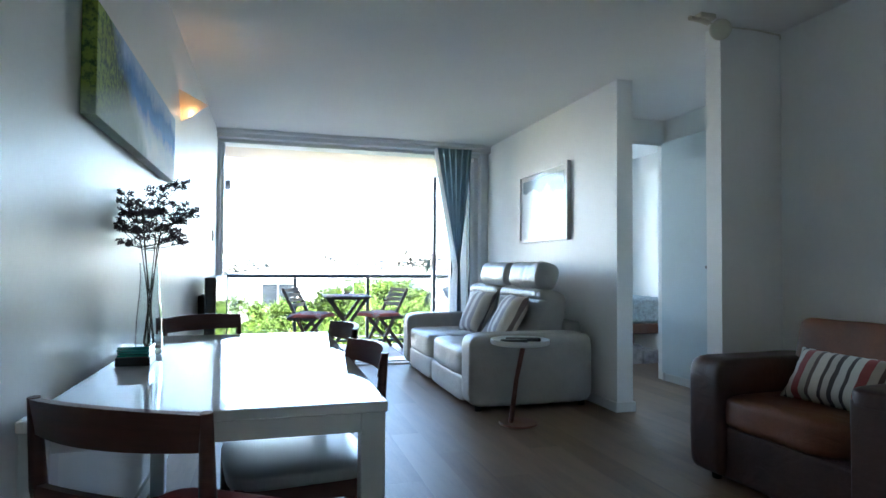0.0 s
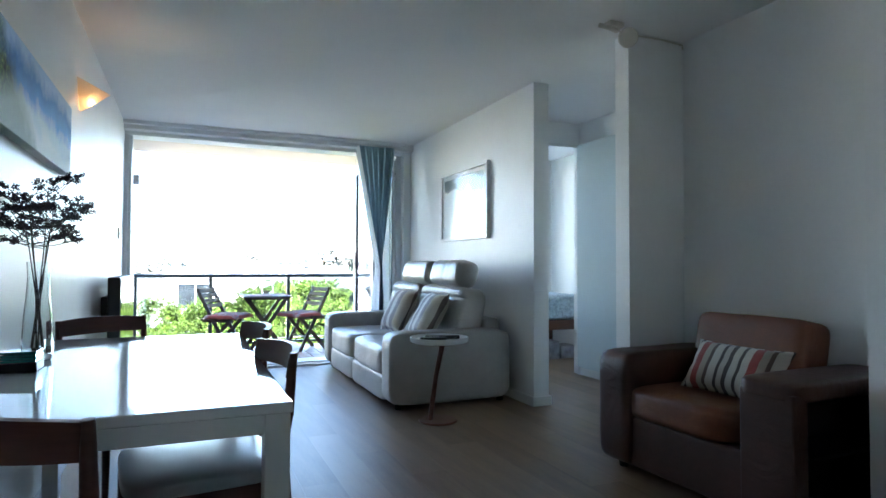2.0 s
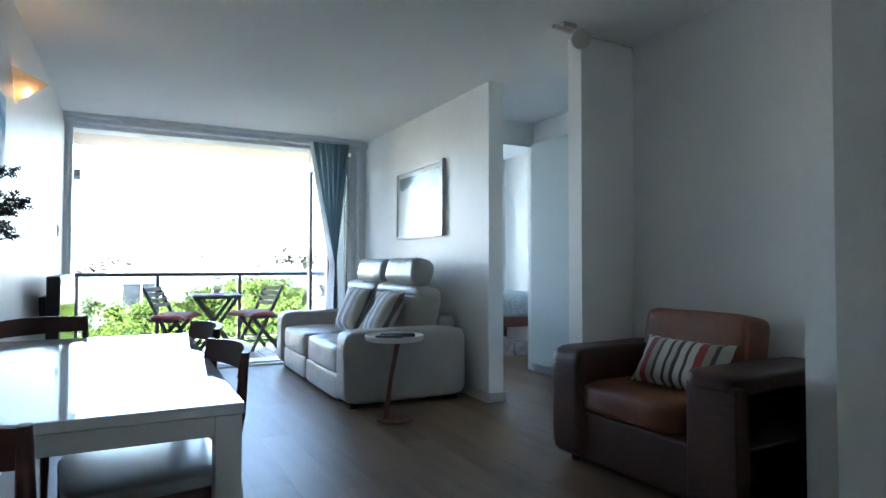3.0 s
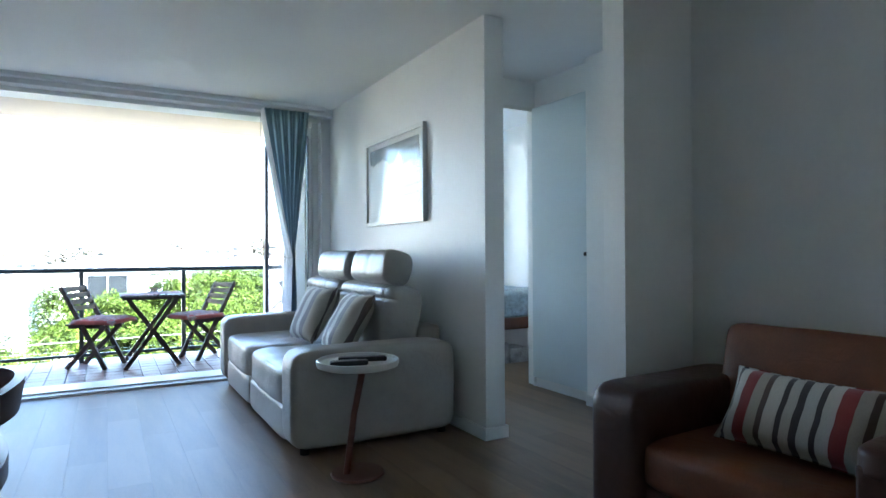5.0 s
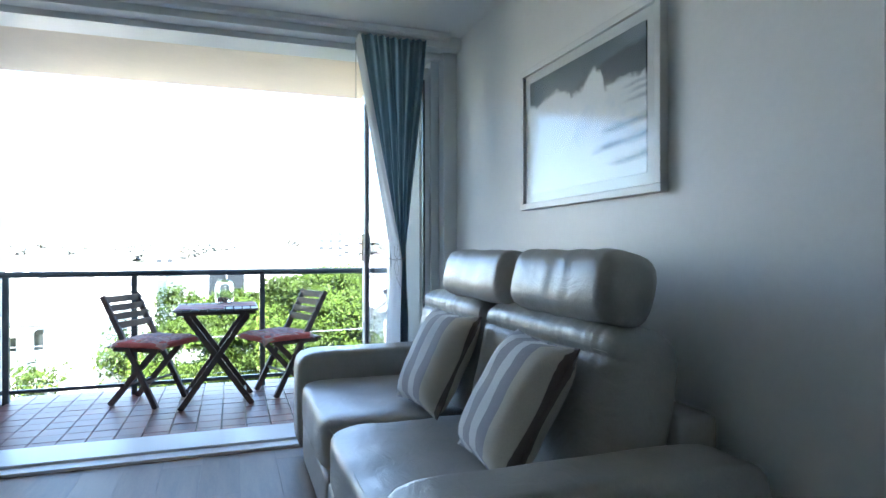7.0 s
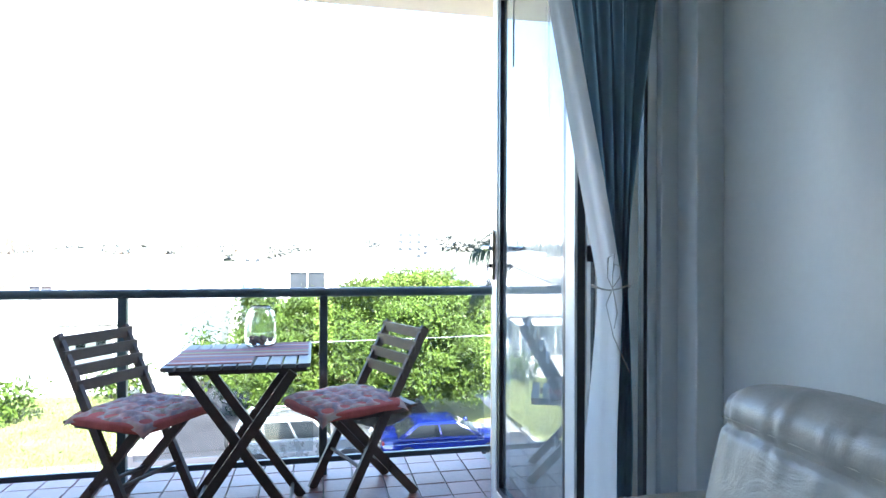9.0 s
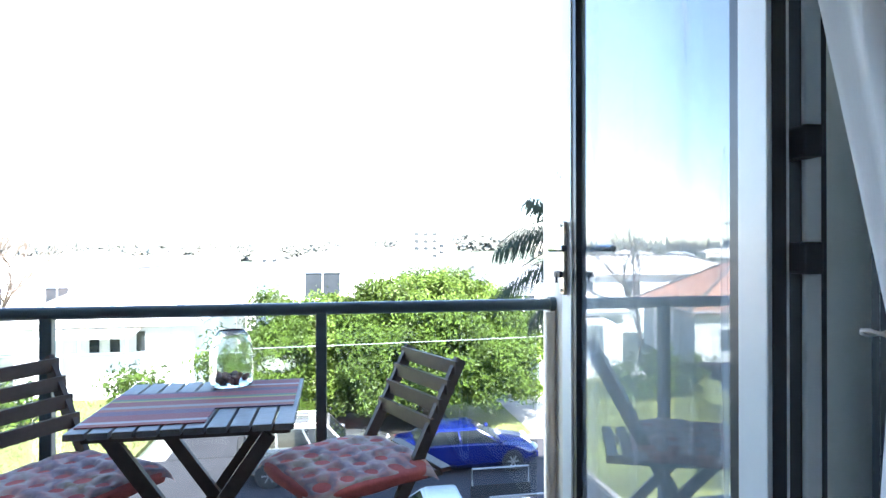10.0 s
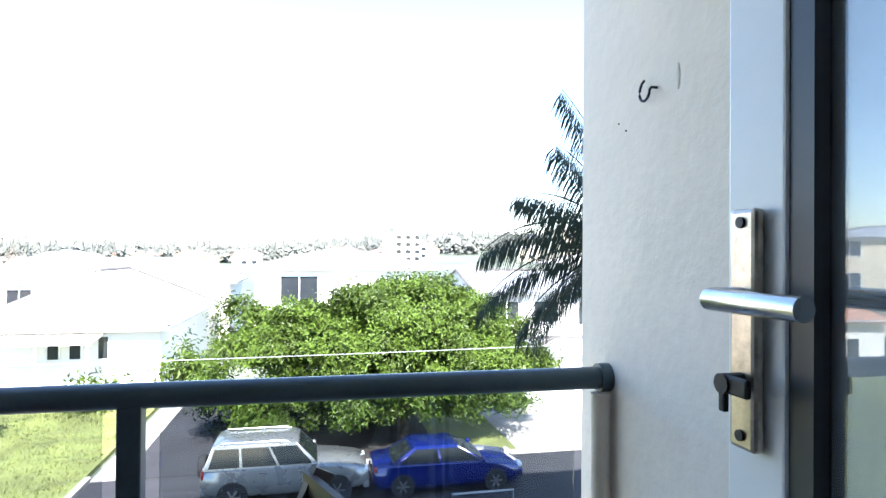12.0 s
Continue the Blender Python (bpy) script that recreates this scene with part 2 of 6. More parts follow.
CARSILVER = mat("silver_car_paint", (0.30, 0.30, 0.30), 0.28, metal=0.55, vary=0.03, bump=0, coat=1)
CARBLUE = mat("blue_car_paint", (0.006, 0.014, 0.13), 0.2, metal=0.3, vary=0.05, bump=0, coat=1)
CARWHITE = mat("white_car_paint", (0.75, 0.76, 0.77), 0.25, vary=0.03, bump=0, coat=1)
CARGLASS = mat("car_window_tint", (0.015, 0.018, 0.02), 0.05, vary=0.05, bump=0)
TYRE = mat("tyre_rubber", (0.015, 0.015, 0.016), 0.85, vary=0.1)
RIM = mat("alloy_rim", (0.45, 0.45, 0.46), 0.3, metal=0.9, vary=0.05, bump=0)
LENSRED = mat("tail_lamp_red", (0.35, 0.02, 0.015), 0.15, bump=0)
LENSCLEAR = mat("head_lamp_lens", (0.7, 0.72, 0.74), 0.1, bump=0)


# ---- mesh helpers ----
def box(bm, x0, y0, z0, x1, y1, z1, r=0.0, seg=2):
    """A box from corner to corner, with rounded edges."""
    t = bmesh.new() if r else bm
    got = bmesh.ops.create_cube(t, size=1)
    for v in got["verts"]:
        v.co = ((x0 + x1) / 2 + v.co.x * (x1 - x0), (y0 + y1) / 2 + v.co.y * (y1 - y0), (z0 + z1) / 2 + v.co.z * (z1 - z0))
    if r:
        bmesh.ops.bevel(t, geom=t.edges[:], offset=r, segments=seg, affect="EDGES", profile=0.5)
        me = bpy.data.meshes.new("tmp")
        t.to_mesh(me)
        t.free()
        bm.from_mesh(me)
        bpy.data.meshes.remove(me)
    return bm


def rod(bm, a, b, r0, r1=None, n=12, caps=True):
    """A round bar from a to b."""
    a, b = Vector(a), Vector(b)
    r1 = r0 if r1 is None else r1
    turn = (b - a).to_track_quat("Z", "Y").to_matrix()
    rings = []
    for p, r in ((a, r0), (b, r1)):
        rings.append([bm.verts.new(p + turn @ Vector((r * math.cos(k * math.tau / n), r * math.sin(k * math.tau / n), 0))) for k in range(n)])
    for k in range(n):
        bm.faces.new((rings[0][k], rings[0][(k + 1) % n], rings[1][(k + 1) % n], rings[1][k]))
    if caps:
        bm.faces.new(rings[0][::-1])
        bm.faces.new(rings[1])
    return bm


def beam(bm, a, b, w, d, up=(0, 0, 1)):
    """A rectangular bar from a to b: w across, d along 'up'."""
    a, b = Vector(a), Vector(b)
    f = (b - a).normalized()
    s = f.cross(Vector(up)).normalized()
    u = s.cross(f).normalized()
    vs = [bm.verts.new(p + s * (w / 2 * i) + u * (d / 2 * j)) for p in (a, b) for i, j in ((-1, -1), (1, -1), (1, 1), (-1, 1))]
    for q in ((0, 1, 2, 3), (7, 6, 5, 4), (0, 4, 5, 1), (1, 5, 6, 2), (2, 6, 7, 3), (3, 7, 4, 0)):
        bm.faces.new([vs[i] for i in q])
    return bm


def tube(bm, pts, r, n=8):
    """A round bar that bends through points; r may be one radius or one for each point."""
    pts = [Vector(p) for p in pts]
    rs = r if isinstance(r, (list, tuple)) else [r] * len(pts)
    rings = []
    for i, p in enumerate(pts):
        way = (pts[min(i + 1, len(pts) - 1)] - pts[max(i - 1, 0)]).normalized()
        turn = way.to_track_quat("Z", "Y").to_matrix()
        rings.append([bm.verts.new(p + turn @ Vector((rs[i] * math.cos(k * math.tau / n), rs[i] * math.sin(k * math.tau / n), 0))) for k in range(n)])
    for i in range(len(pts) - 1):
        for k in range(n):
            bm.faces.new((rings[i][k], rings[i][(k + 1) % n], rings[i + 1][(k + 1) % n], rings[i + 1][k]))
    bm.faces.new(rings[0][::-1])
    bm.faces.new(rings[-1])
    return bm


def lathe(bm, profile, n=32, centre=(0, 0, 0)):
    """A turned shape from (radius, height) pairs."""
    rings = []
    for r, z in profile:
        rings.append([bm.verts.new((centre[0] + max(r, 1e-4) * math.cos(k * math.tau / n), centre[1] + max(r, 1e-4) * math.sin(k * math.tau / n), centre[2] + z)) for k in range(n)])
    for i in range(len(profile) - 1):
        for k in range(n):
            bm.faces.new((rings[i][k], rings[i][(k + 1) % n], rings[i + 1][(k + 1) % n], rings[i + 1][k]))
    return bm


def bolster(bm, m, sx, sy, sz, n=28, rows=22, wrinkle=0.006, seed=0.0):
    """A headrest: a rounded section drawn out along y, with flat, softly edged ends."""
    rings = []
    for i in range(rows + 1):
        v = 2 * i / rows - 1
        shrink = (1 - abs(v) ** 14) ** (1 / 3.0) if abs(v) < 1 else 0.0
        shrink = 0.62 + 0.38 * shrink
        ring = []
        for k in range(n):
            t = k * math.tau / n
            cx, cz = math.cos(t), math.sin(t)
            q = (abs(cx) ** 3.2 + abs(cz) ** 3.2) ** (-1 / 3.2)
            p = Vector((cx * q * sx * shrink, v * sy, cz * q * sz * shrink))
            p += Vector((cx, 0, cz)) * wrinkle * noise.noise(Vector((p.x * 6 + seed, p.y * 16, p.z * 7)))
            ring.append(bm.verts.new(m @ p))
        rings.append(ring)
    for i in range(rows):
        for k in range(n):
            bm.faces.new((rings[i][k], rings[i][(k + 1) % n], rings[i + 1][(k + 1) % n], rings[i + 1][k]))
    bm.faces.new(rings[0][::-1])
    bm.faces.new(rings[-1])
    return bm


def soft(bm, m, sx, sy, sz, p=5.0, cuts=9, wrinkle=0.0, wscale=6.0, sag=0.0, seed=0.0):
    """An upholstered block of half sizes sx, sy, sz, placed by the matrix m."""
    t = bmesh.new()
    bmesh.ops.create_cube(t, size=2)
    bmesh.ops.subdivide_edges(t, edges=t.edges[:], cuts=cuts, use_grid_fill=True)
    for v in t.verts:
        c = v.co
        k = (abs(c.x) ** p + abs(c.y) ** p + abs(c.z) ** p) ** (1 / p)
        c = c / k
        q = Vector((c.x * sx, c.y * sy, c.z * sz))
        if sag:
            q.z -= sag * (1 - c.x * c.x) * (1 - c.y * c.y) * (1 if c.z > 0 else 0)
        if wrinkle:
            nv = noise.noise(q * wscale + Vector((seed, seed * 1.7, 0)))
            q += c.normalized() * wrinkle * nv
        v.co = m @ q
    me = bpy.data.meshes.new("tmp")
    t.to_mesh(me)
    t.free()
    bm.from_mesh(me)
    bpy.data.meshes.remove(me)
    return bm


def pillow(bm, m, sx, sy, thick, cuts=14, seed=0.0, lump=0.006):
    """A stuffed cushion in the xy plane: full in the middle, thin at its seams, with pulled corners."""
    verts = {}
    for side in (1, -1):
        for i in range(cuts + 1):
            for j in range(cuts + 1):
                u, v = 2 * i / cuts - 1, 2 * j / cuts - 1
                edge = i in (0, cuts) or j in (0, cuts)
                if edge and side < 0:
                    continue
                pull = 1 - 0.07 * (1 - u * u) * abs(v) ** 3
                pull2 = 1 - 0.07 * (1 - v * v) * abs(u) ** 3
                h = thick * ((1 - u ** 4) * (1 - v ** 4)) ** 0.6
                q = Vector((u * sx * pull2, v * sy * pull, side * h))
                q.z += lump * noise.noise(Vector((u * 3 + seed, v * 3, side * 2.0)))
                verts[side, i, j] = bm.verts.new(m @ q)
    def at(s, i, j):
        return verts.get((s, i, j)) or verts[1, i, j]
    for side in (1, -1):
        for i in range(cuts):
            for j in range(cuts):
                f = [at(side, i, j), at(side, i + 1, j), at(side, i + 1, j + 1), at(side, i, j + 1)]
                if len(set(f)) == 4:
                    bm.faces.new(f if side > 0 else f[::-1])
    return bm


def part(name, bm, material, parent=None, label="", smooth=0):
    """Links a bmesh as one mesh object; smooth: the angle in degrees up to which edges are soft."""
    bmesh.ops.recalc_face_normals(bm, faces=bm.faces[:])
    me = bpy.data.meshes.new(name)
    bm.to_mesh(me)
    bm.free()
    me.materials.append(material)
    if smooth:
        me.shade_smooth()
        me.set_sharp_from_angle(angle=radians(smooth))
    ob = new(name, me)
    if parent:
        ob.parent = parent
    if label:
        tagged(ob, label)
    return ob


def thing(name, m, label, category, group=""):
    ob = new(name)
    ob.empty_display_size = 0.1
    ob.matrix_basis = m
    return tagged(ob, label, category, group)


def fixed(name, boxes, material, label, category, r=0.0):
    """A piece of the setting out of boxes."""
    bm = bmesh.new()
    for b in boxes:
        box(bm, *b, r=r)
    return tagged(part(name, bm, material), label, category, kind="structure")


def shared(name, mesh, parent, m):
    """One more piece on the same mesh."""
    ob = new(name, mesh)
    ob.parent = parent
    ob.matrix_basis = m
    return ob


# ---- the flat: walls, ceiling, openings ----
fixed("wall_west", [(-0.12, -1.02, -0.12, 0, 6.6, CEIL)], WALL, "white painted party wall with faint roller marks", "wall")
# unseen wall, set close behind the camera to bounce light into the room
fixed("wall_bounce", [(0, -1.02, -0.12, 3.72, -0.9, CEIL)], WALL, "plain white painted wall out of sight", "wall")
# the first box is unseen too, moved in for bounced light
fixed("wall_east_kitchen", [(3.6, -0.9, -0.12, 3.72, 1.15, CEIL), (2.95, 1.15, -0.12, 4.72, 1.27, CEIL)], WALL,
      "white painted wall that ends beside the armchair nook", "wall")
fixed("wall_nook", [(3.37, 1.27, -0.12, 3.49, 2.60, CEIL)], WALL, "white painted wall of the armchair nook", "wall")
fixed("wall_pillar", [(2.95, 2.60, -0.12, 4.6, 2.72, CEIL)], WALL, "white painted wall end between nook and hall", "wall")
fixed("wall_sofa", [(2.95, 3.65, -0.12, 3.08, 6.45, CEIL)], WALL, "white painted wall behind the grey sofa", "wall")
fixed("wall_hall", [(4.07, 3.95, -0.12, 4.19, 4.62, CEIL), (3.99, 3.60, -0.12, 4.19, 3.95, CEIL),
                    (3.97, 2.72, 2.08, 4.19, 3.60, CEIL)], WALL, "white painted hall wall with a door opening", "wall")
fixed("wall_bedroom", [(3.08, 4.62, 2.21, 4.07, 4.72, CEIL), (4.07, 4.62, -0.12, 6.1, 4.72, CEIL)], WALL,
      "white painted wall over the bedroom doorway", "wall")
fixed("wall_bedroom_side", [(4.95, 4.72, -0.12, 5.07, 6.45, CEIL)], WALL, "white painted bedroom wall", "wall")
fixed("wall_east", [(6.1, 2.60, -0.12, 6.22, 6.6, CEIL), (4.72, 2.60, -0.12, 6.1, 2.72, CEIL)], WALL, "plain white painted wall out of sight", "wall")
fixed("wall_facade", [(3.08, 6.45, -0.12, 3.15, 6.6, CEIL), (4.75, 6.45, -0.12, 6.1, 6.6, CEIL), (3.15, 6.45, -0.12, 4.75, 6.6, 0.45),
                      (3.15, 6.45, 2.3, 4.75, 6.6, CEIL), (0, 6.37, 2.31, 2.95, 6.6, CEIL), (2.95, 6.45, -0.12, 3.08, 6.6, CEIL)], WALL,
      "white front wall with the balcony opening", "wall")
fixed("ceiling", [(-0.12, -1.02, CEIL, 6.22, 6.45, CEIL + 0.1)], CEILING, "flat white painted ceiling", "ceiling")
fixed("baseboard_sofa", [(2.935, 3.635, 0, 2.95, 6.45, 0.07), (2.95, 3.635, 0, 3.095, 3.65, 0.07), (3.08, 3.65, 0, 3.095, 4.6, 0.07)], TRIM,
      "low white skirting board along the sofa wall", "skirting", 0.003)
fixed("baseboard_hall", [(4.055, 3.95, 0, 4.07, 4.60, 0.07), (3.975, 3.60, 0, 3.99, 3.95, 0.07)], TRIM, "low white skirting in the hall", "skirting", 0.003)
fixed("baseboard_nook", [(3.355, 1.27, 0, 3.37, 2.60, 0.07), (2.935, 2.585, 0, 3.355, 2.60, 0.07), (2.935, 2.60, 0, 2.95, 2.72, 0.07)], TRIM,
      "low white skirting round the nook", "skirting", 0.003)
fixed("baseboard_west", [(0, -0.9, 0, 0.015, 6.1, 0.07)], TRIM, "low white skirting along the party wall", "skirting", 0.003)
fixed("trim_pelmet", [(0.0, 6.185, 2.385, 2.86, 6.245, CEIL), (0.0, 6.25, 2.345, 2.95, 6.37, CEIL)], TRIM,
      "white curtain track boxing under the ceiling", "pelmet", 0.004)
fixed("trim_window_left", [(0.0, 6.37, -0.02, 0.035, 6.45, 2.31), (0.035, 6.40, 0.0, 0.065, 6.5, 2.31), (0.0, 6.45, -0.02, 0.035, 6.53, 2.31)], ALU,
      "white door jamb of the balcony opening", "jamb", 0.003)
fixed("trim_sill", [(0.0, 6.11, -0.015, 2.95, 6.20, 0.016), (0.0, 6.20, -0.015, 2.95, 6.33, 0.03), (0.0, 6.33, -0.015, 2.95, 6.53, 0.018)], ALU,
      "white metal door sill with worn tracks", "sill", 0.003)

# hall doors
bed_door = thing("hall_door", pose(4.053, 3.975, 0), "pale blue-white flush door standing flat along the hall wall", "door")
bm = bmesh.new()
box(bm, -0.034, -0.02, 0.08, -0.002, 0.62, 2.2, r=0.003)
part("leaf", bm, DOORPAINT, bed_door)
bm = bmesh.new()
lathe(bm, [(0.0, 0.0), (0.011, 0.0), (0.013, 0.02), (0.02, 0.03), (0.02, 0.043), (0.0, 0.05)], 16)
for v in bm.verts:
    v.co = Vector((-0.034 - v.co.z * 0.7, -0.008 + v.co.x * 0.7, 1.05 + v.co.y * 0.7))
part("knob", bm, IRON, bed_door, "small dark knob", 40)

far_door = thing("panel_door", pose(4.20, 3.58, 0, 0, 0, 14), "white panelled door standing ajar on dark hinges", "door")
bm = bmesh.new()
box(bm, 0.0, -0.04, 0.01, 0.76, 0.0, 2.05, r=0.003)
part("leaf", bm, TRIM, far_door)
for z in (0.15, 1.12):
    bm = bmesh.new()
    box(bm, 0.13, -0.052, z, 0.63, -0.041, z + 0.78, r=0.004)
    part("panel", bm, TRIM, far_door)
for z in (0.2, 1.85):
    bm = bmesh.new()
    rod(bm, (-0.012, -0.045, z), (-0.012, -0.045, z + 0.1), 0.009)
    part("hinge", bm, IRON, far_door, "dark steel hinge")
fixed("trim_door", [(3.955, 3.56, 0.0, 3.97, 3.60, 2.12), (3.97, 3.57, 0.0, 4.19, 3.60, 2.08), (3.955, 2.72, 2.08, 3.97, 3.56, 2.12)], TRIM,
      "white architrave round the hall doorway", "architrave", 0.002)
fixed("trim_bedroom_door", [(4.04, 4.605, 0.0, 4.07, 4.62, 2.21), (3.095, 4.605, 2.18, 4.04, 4.62, 2.21)], TRIM, "white bedroom door lining", "architrave", 0.002)

# bedroom window
bw = thing("window_bedroom", pose(3.15, 6.45, 0.45), "white framed bedroom window", "window")
bw["kind"] = "structure"
for x0, x1, z0, z1 in ((0, 1.6, 0, 0.05), (0, 1.6, 1.8, 1.85), (0, 0.05, 0.05, 1.8), (1.55, 1.6, 0.05, 1.8), (0.775, 0.825, 0.05, 1.8)):
    bm = bmesh.new()
    box(bm, x0, 0.03, z0, x1, 0.09, z1, r=0.003)
    part("window_frame", bm, ALU, bw)
for x0 in (0.05, 0.825):
    bm = bmesh.new()
    box(bm, x0, 0.055, 0.05, x0 + 0.725, 0.061, 1.8)
    part("pane", bm, PANE, bw).visible_shadow = False

# ---- balcony ----
fixed("balcony_floor", [(-0.12, 6.53, -0.2, 2.78, 8.16, -0.062)], GROUT, "concrete balcony slab under red quarry tiles", "balcony floor")
fixed("balcony_soffit", [(-0.3, 6.6, 2.43, 3.1, 8.02, 2.56), (-0.3, 6.6, 2.415, 3.1, 6.64, 2.43)], SOFFIT, "cream painted underside of the balcony above", "soffit")
fixed("wall_balcony_west", [(-0.22, 6.6, GROUND, -0.04, 8.13, 2.43)], RENDERWALL, "rough cream painted wall at the balcony's end", "wall")
fixed("wall_balcony_east", [(2.78, 6.6, GROUND, 2.98, 8.13, 2.43)], RENDERWALL, "rough cream painted blade wall with chipped paint", "wall")
bm = bmesh.new()
rod(bm, (2.757, 7.99, -0.06), (2.757, 7.99, 0.87), 0.021, n=16)
tagged(part("downpipe", bm, RENDERWALL, smooth=40), "cream painted pipe under the rail's end", "pipe")

rail = thing("balustrade", pose(0, 8.0, 0), "slate green steel balustrade with clear glass panels", "balustrade")
bm = bmesh.new()
rod(bm, (-0.04, 0, 0.902), (2.775, 0, 0.902), 0.024, n=18)
part("top_rail", bm, RAILPAINT, rail, smooth=40)
bm = bmesh.new()
rod(bm, (2.755, 0, 0.902), (2.782, 0, 0.902), 0.031, n=18)
part("end_flange", bm, RAILPAINT, rail, smooth=40)
bm = bmesh.new()
box(bm, -0.04, -0.012, 0.012, 2.775, 0.012, 0.042, r=0.003)
part("bottom_rail", bm, RAILPAINT, rail)
for x in (0.0, 0.856, 1.824):
    bm = bmesh.new()
    box(bm, x - 0.021, -0.02, -0.062, x + 0.021, 0.02, 0.885, r=0.003)
    part("post", bm, RAILPAINT, rail)
for x0, x1 in ((0.05, 0.806), (0.906, 1.774), (1.874, 2.70)):
    bm = bmesh.new()
    box(bm, x0, -0.005, 0.075, x1, 0.005, 0.888)
    g = part("pane", bm, RAILGLASS, rail, "clear balustrade glass")
    g.visible_shadow = False


def glazed_leaf(name, m, w, label, handle, sheet, st=0.07, ga=0.025):
    """A glazed balcony door: white stiles and rails, dark gaskets, a sheet of glass."""
    d = thing(name, m, label, "glass door")
    for x0, x1, z0, z1, nm in ((0, st, 0, 2.25, "stile"), (w - st, w, 0, 2.25, "stile"), (st, w - st, 0, 0.09, "rail"), (st, w - st, 2.17, 2.25, "rail")):
        bm = bmesh.new()
        box(bm, x0, -0.02, z0, x1, 0.02, z1, r=0.003)
        part(nm, bm, ALU, d)
    for x0, x1, z0, z1 in ((st, st + ga, 0.09, 2.17), (w - st - ga, w - st, 0.09, 2.17), (st + ga, w - st - ga, 0.09, 0.11), (st + ga, w - st - ga, 2.15, 2.17)):
        bm = bmesh.new()
        box(bm, x0, -0.016, z0, x1, 0.016, z1)
        part("gasket", bm, GASKET, d, "dark rubber glazing gasket")
    bm = bmesh.new()
    box(bm, st + ga, -0.0012, 0.11, w - st - ga, 0.0012, 2.15)
    g = part("pane", bm, sheet, d, "clear glass that mirrors the street")
    g.visible_shadow = False
    for x in (-0.002, w - 0.004):
        bm = bmesh.new()
        box(bm, x, -0.012, 0.05, x + 0.006, 0.012, 2.2)
        part("edge_seal", bm, GASKET, d, "dark edge seal")
    if handle:
        for s in (1, -1):
            bm = bmesh.new()
            box(bm, w - 0.052, s * 0.0285 - 0.006, 0.979, w - 0.02, s * 0.0285 + 0.006, 1.190, r=0.004)
            plate = part("handle_plate", bm, WORNSTEEL, d, "worn steel handle plate")
            bm = bmesh.new()
            tube(bm, [(w - 0.036, s * 0.034, 1.112), (w - 0.036, s * 0.062, 1.112), (w - 0.045, s * 0.072, 1.112), (w - 0.145, s * 0.072, 1.112)], 0.0095, 12)
            part("lever", bm, CHROME, plate, "steel lever handle", 50)
            for z in (0.992, 1.178):
                bm = bmesh.new()
                rod(bm, (w - 0.036, s * 0.034, z), (w - 0.036, s * 0.037, z), 0.005)
                part("screw", bm, IRON, plate)
            bm = bmesh.new()
            rod(bm, (w - 0.036, s * 0.034, 1.038), (w - 0.036, s * 0.055, 1.038), 0.009)
            box(bm, w - 0.065, s * 0.05 - 0.003, 1.030, w - 0.030, s * 0.05 + 0.003, 1.046, r=0.002)
            box(bm, w - 0.038, s * 0.05 - 0.003, 1.013, w - 0.030, s * 0.05 + 0.003, 1.034, r=0.002)
            part("lock_snib", bm, IRON, plate, "dark lock snib with a key")
    return d


# the open leaf points out over the balcony; its width runs from hinge to free edge
open_leaf = glazed_leaf("balcony_door", pose(2.552, 6.44, 0.02, 0, 0, 90), 0.85, "white framed glass balcony door folded open outwards", True, DOORGLASS)
for z in (0.35, 1.07, 1.25, 2.0):
    bm = bmesh.new()
    box(bm, -0.03, -0.055, z, 0.05, -0.022, z + 0.05, r=0.004)
    part("hinge", bm, GASKET, open_leaf, "dark folding hinge")
side_light = glazed_leaf("side_light", pose(2.60, 6.46, 0.02), 0.20, "narrow fixed glass beside the balcony door", False, PANE, 0.03, 0.012)
fixed("trim_window_right", [(2.802, 6.42, 0.0, 2.86, 6.52, 2.31), (2.86, 6.33, 0.0, 2.95, 6.45, 2.345)], ALU,
      "stepped white jamb between glass and sofa wall", "jamb", 0.004)


